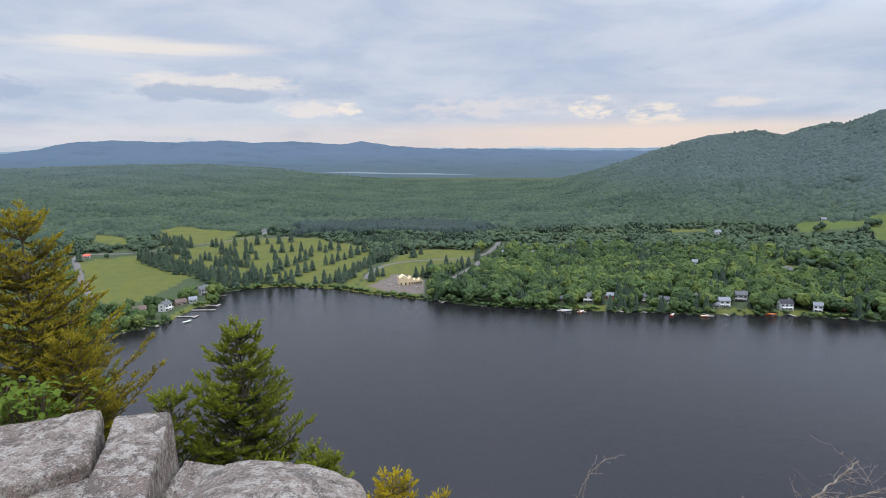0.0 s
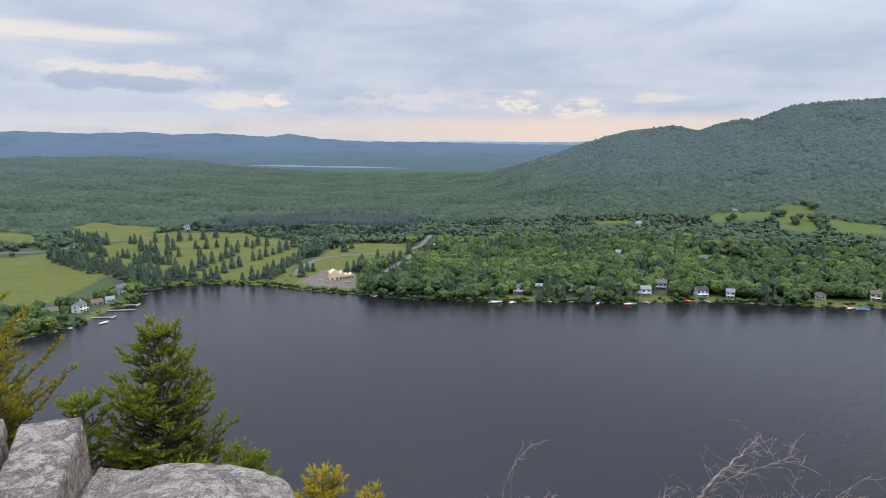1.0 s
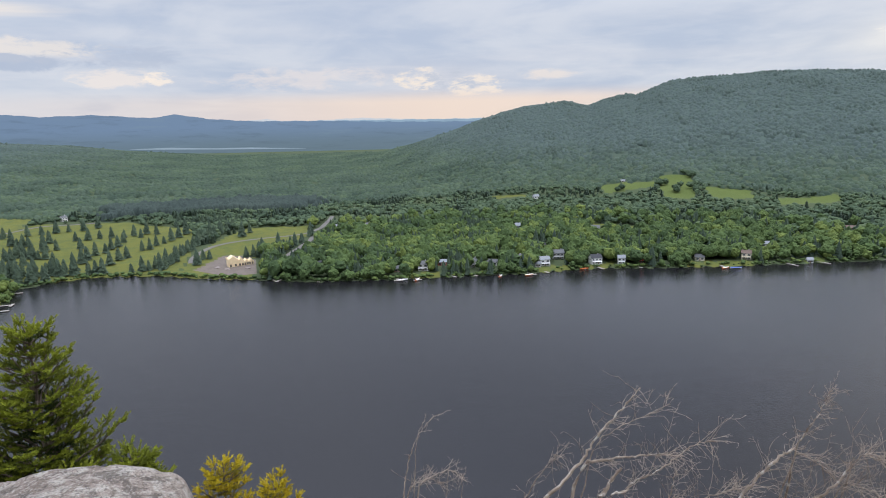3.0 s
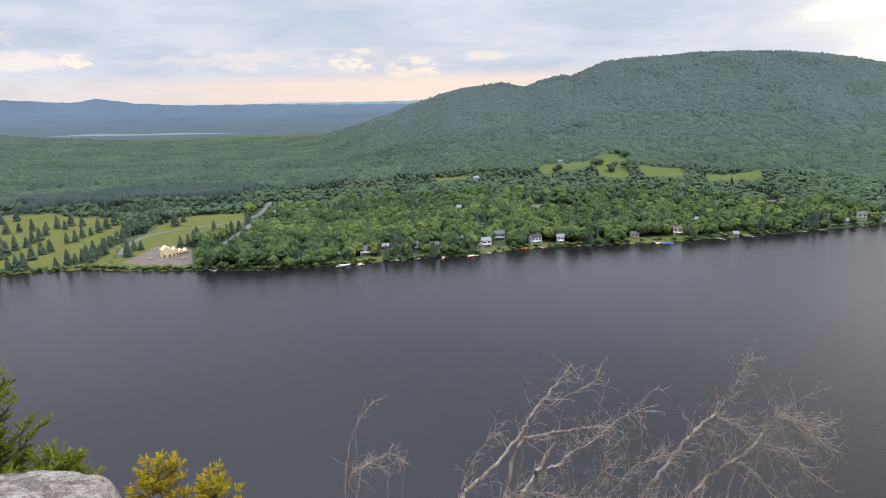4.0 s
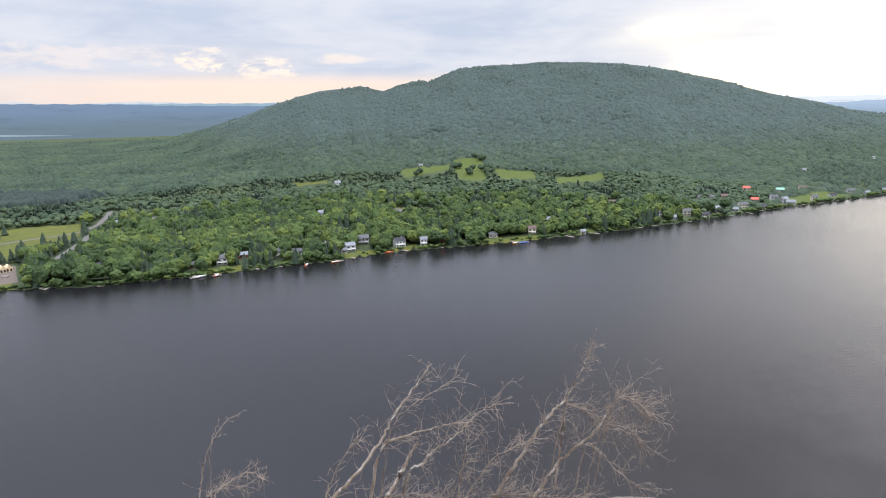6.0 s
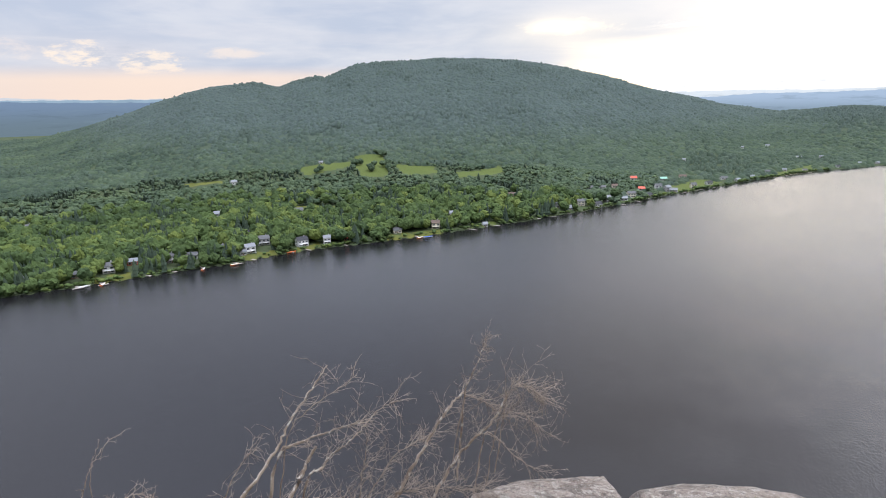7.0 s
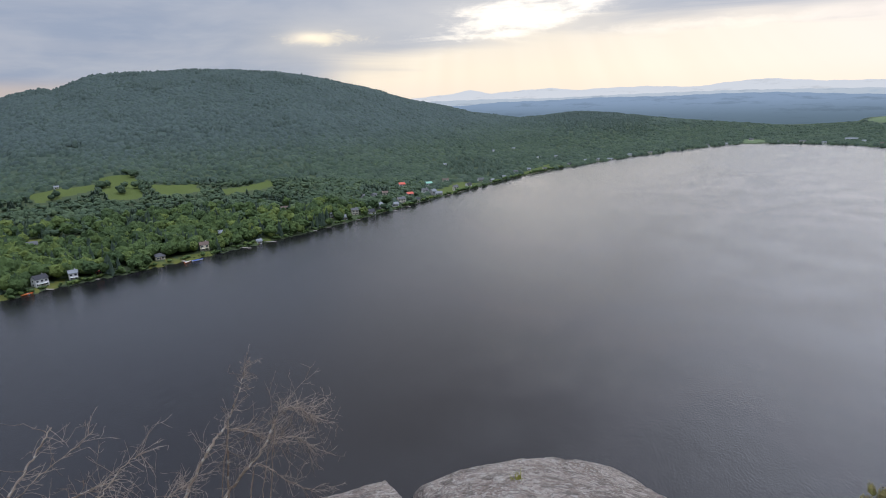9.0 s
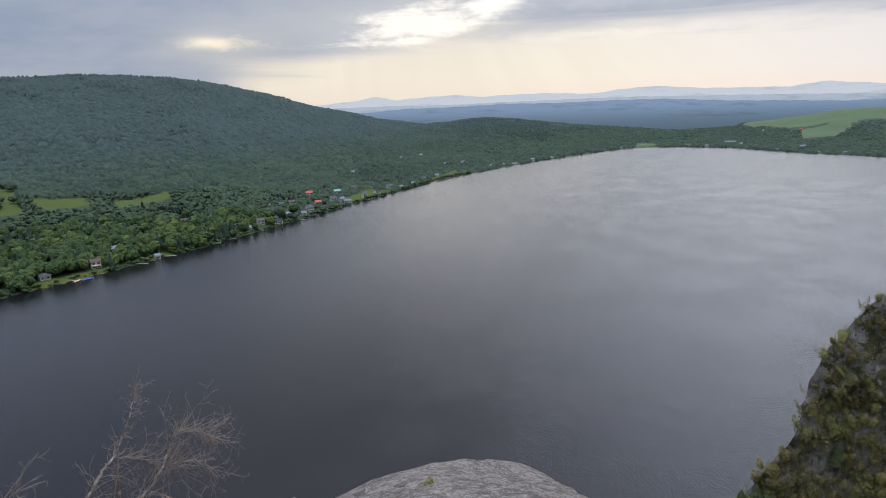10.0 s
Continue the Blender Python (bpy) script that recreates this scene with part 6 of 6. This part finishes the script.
def dead_tree():
    g = np.random.default_rng(11)
    foot = np.array([1.15, 1.35, 127.7])
    base = empty("dead_tree", pose(*foot), "bare grey dead tree with twisted twiggy branches leaning over the lake", "dead tree")

    def grow(twigs, p, way, length, radius, depth):
        """A thin twig that bends one way, with finer ones off it."""
        steps = max(5, int(length / 0.02))
        pts = [p]
        d = way / np.linalg.norm(way)
        curl = g.normal(0, 0.075, 3)
        for i in range(steps):
            d = d + curl + g.normal(0, 0.11, 3)
            d /= np.linalg.norm(d)
            pts.append(pts[-1] + d * length / steps)
            if depth and i > 0 and g.random() < 0.34:
                grow(twigs, pts[-1], d + g.normal(0, 0.75, 3), length * g.uniform(0.3, 0.65), radius * 0.78, depth - 1)
        twigs.append((np.array(pts), np.linspace(radius, radius * 0.5, steps + 1)))

    for d0, d1, r0, r1, amount, reach, path in DEAD_LIMBS:
        p = np.array([seen_from_eye(a, e, d0 + (d1 - d0) * k / (len(path) - 1)) for k, (a, e) in enumerate(path)])
        if path[0][1] < -19.0:
            p = np.concatenate([[p[0] + (p[0] - p[1]) / np.linalg.norm(p[0] - p[1]) * 0.08 - [0, 0, 0.4]], p])
        t = np.linspace(0, len(p) - 1, 6 * len(p))
        q = np.stack([np.interp(t, np.arange(len(p)), p[:, i]) for i in range(3)], -1)
        q[2:-2] = (q[:-4] + q[1:-3] + q[2:-2] + q[3:-1] + q[4:]) / 5
        q[1:-1] += g.normal(0, 0.0025, q[1:-1].shape)
        w = 0.76 * (r0 + (r1 - r0) * (t / t[-1]) ** 0.8)
        w = w * (1 + 0.13 * g.normal(size=len(w)))
        limb = tubes("limb", [(q - foot, w)], BARK if r0 > 0.006 else TWIG, 8 if r0 > 0.006 else 5)
        limb.parent = base
        if not amount:
            continue
        twigs = []
        for i in range(int(amount * 1.6)):
            k = 1 + int((len(q) - 2) * (1 - 0.85 * g.random() ** 1.3))
            fwd = q[min(k + 1, len(q) - 1)] - q[k - 1]
            fwd /= np.linalg.norm(fwd)
            out = g.normal(0, 0.75, 3) + np.array([0.2, -0.1, 0.0])
            grow(twigs, q[k], 0.75 * fwd + out, reach * g.uniform(0.35, 0.9), 0.00135, 2)
        spray = tubes("twig_spray", [(p - foot, r) for p, r in twigs], TWIG, 3)
        spray.parent = base
        tagged(spray, kind="stuff")


dead_tree()


# ---- the wooded cliff to the east ----
def spur_point(s, h):
    """A point of the spur's face: s along it from its outer edge, h from water (0) to brow (1)."""
    z = -2 + 122 * h
    az = np.interp(z, [0, 60, 72, 82, 86, 94, 100, 105, 112, 120], [94, 97.2, 99.4, 103.4, 103.6, 105.2, 107, 109.2, 113, 120]) + 0.9 + 24 * s
    x, y = spot(az, 64 + 0.4 * z + 14 * s)
    return np.array([x, y, z])


SCRUB_FIR = leafage("cliff_fir", (0.055, 0.070, 0.032), (0.080, 0.098, 0.042), (0.100, 0.118, 0.048), 2.0)


def scrub_bush(seed, count):
    """A loose bush of small leaf sprays on no visible stem, about 1 high."""
    g = np.random.default_rng(seed)
    c = g.normal(0, 1, (count, 3)) * [0.2, 0.2, 0.22] + [0, 0, 0.45]
    for k in range(5):
        c[k::7] = c[k::7] * 0.45 + g.normal(0, 0.28, 3) + [0, 0, 0.3]
    face = g.normal(0, 0.5, (count, 3)) + [0, 0, 0.8]
    a = np.cross(face, g.normal(size=(count, 3)))
    a /= np.linalg.norm(a, axis=1, keepdims=True)
    b = np.cross(face, a)
    b /= np.linalg.norm(b, axis=1, keepdims=True)
    k = g.uniform(0.035, 0.075, (count, 1))
    tri = np.stack([c + a * k, c - a * k * 0.6 + b * k * 0.8, c - a * k * 0.5 - b * k * 0.8], 1).reshape(-1, 3)
    return tri, np.arange(count * 3).reshape(-1, 3)


def build_spur():
    g = np.random.default_rng(21)
    n, m = 100, 120
    v = []
    for i in range(n):
        for j in range(m):
            p = Vector(spur_point(i / (n - 1), j / (m - 1)))
            k = noise.noise(p * 0.07) * 2.5 + noise.noise(p * 0.2) * 1.4
            # slanting ledges and slabs
            q = Vector((p.x * 0.10 + p.z * 0.22, p.y * 0.10 - p.z * 0.05, p.z * 0.06))
            k += 1.5 * abs(noise.noise(q * 1.5)) + 0.5 * noise.noise(q * 6) + 0.35 * noise.noise(p * 0.9)
            a = math.atan2(p.x, p.y)
            v.append((p.x - math.sin(a) * k - math.cos(a) * k * 0.5, p.y - math.cos(a) * k + math.sin(a) * k * 0.5, p.z))
    i, j = np.meshgrid(np.arange(n - 1), np.arange(m - 1), indexing="ij")
    quads = np.stack([i * m + j, (i + 1) * m + j, (i + 1) * m + j + 1, i * m + j + 1], -1).reshape(-1, 4)
    ob = array_mesh("cliff", np.array(v), quads, CLIFF, None, False)
    tagged(ob, "steep broken rock face above the lake", "cliff", kind="structure")
    pts = np.array(v).reshape(n, m, 3)
    vs, fs, ts, c = [], [], [], 0
    scrub = [leafy_tree(60 + s, 150, 0.05, 0.4) for s in range(4)] + [scrub_bush(80 + s, 190) for s in range(3)]
    for q in range(3000):
        i0, j0 = int(n * 0.6 * g.random()), int((m - 2) * g.uniform(0.25, 1.0))
        p = pts[i0, j0] + g.normal(0, 0.3, 3)
        # bare slabs run slantwise down the face
        slab = noise.noise(Vector((p[0] * 0.10 + p[2] * 0.16, p[1] * 0.1, 3.0))) + 0.4 * noise.noise(Vector(p) * 0.25)
        if slab < -0.34 and g.random() < 0.8:
            continue
        tv, tf = scrub[g.integers(0, 7)]
        k = g.uniform(0.9, 1.9) * (1.4 if g.random() < 0.2 else 1.0)
        p = p - np.array([p[0], p[1], 0]) / np.hypot(p[0], p[1]) * 0.15 * k
        turn = g.uniform(0, 6.283)
        tv = tv @ np.array([[math.cos(turn), math.sin(turn), 0], [-math.sin(turn), math.cos(turn), 0], [0, 0, 1]])
        lean = np.array([[1, 0, 0.0], [0, 1, 0.0], [g.normal(0, 0.25), g.normal(0, 0.25), 1]])
        vs.append((tv * [k, k, k * 1.3]) @ lean + p - [0, 0, 0.5 * k])
        fs.append(tf + c)
        ts.append(np.clip(0.4 + 0.6 * noise.noise(Vector(p) * 0.3) + g.normal(0, 0.2) + np.repeat(g.normal(0, 0.3, len(tv) // 3 + 1), 3)[:len(tv)], 0, 1))
        c += len(tv)
    ob = array_mesh("cliff_bushes", np.concatenate(vs), np.concatenate(fs), leafage("cliff_leaf", (0.150, 0.122, 0.056), (0.210, 0.175, 0.066), (0.190, 0.215, 0.066), 1.6), np.concatenate(ts), False)
    tagged(ob, "olive bushes clinging to the cliff face", "bushes", kind="stuff")
    for s, h, k in ((0.03, 0.575, 6.5), (0.005, 0.55, 4.5), (0.055, 0.60, 4.0), (0.02, 0.57, 3.5), (0.08, 0.56, 4), (0.12, 0.84, 4), (0.2, 0.8, 4.5), (0.25, 0.72, 4), (0.18, 0.66, 4)):
        base = empty("cliff_conifer", pose(*(spur_point(s, h) - [0, 0, 0.8])), "dark spruce growing on the cliff", "spruce", "spruces on the cliff")
        cv, cf = cone_tree(int(90 + s * 100), 17, 13)
        crown = array_mesh("crown", cv * [k * 1.15, k * 1.15, k], cf, SCRUB_FIR, np.full(len(cv), 0.35))
        crown.parent = base
        tv, tf = tube_arrays([(0, 0, -0.5), (0, 0, k * 0.5)], [0.12, 0.05], 6)
        trunk = array_mesh("trunk", tv, tf, TRUNK)
        trunk.parent = base
    # leafy trees at the foot of the spur
    for s, h, k in ((-0.01, 0.545, 4.2), (0.02, 0.53, 4.6), (0.045, 0.565, 3.6), (0.07, 0.575, 3.4), (0.10, 0.59, 3.2), (0.05, 0.52, 4.4), (0.09, 0.54, 4.0)):
        base = empty("leafy_tree", pose(*(spur_point(s, h) - [0, 0, 0.6])), "green leafy tree at the foot of the cliff", "tree", "leafy trees on the cliff")
        cv, cf = leafy_tree(int(300 + s * 900), 520, 0.04, 0.42)
        crown = array_mesh("crown", cv * k, cf, BROADLEAF, np.full(len(cv), 0.55))
        crown.parent = base
        tv, tf = tube_arrays([(0, 0, -0.8), (0, 0, k * 0.5)], [0.11, 0.05], 6)
        trunk = array_mesh("trunk", tv, tf, TRUNK)
        trunk.parent = base


build_spur()


grass_tuft((3.86, 1.10, 127.455), 0.075, "tuft of yellow-green grass in a crack of the boulder")
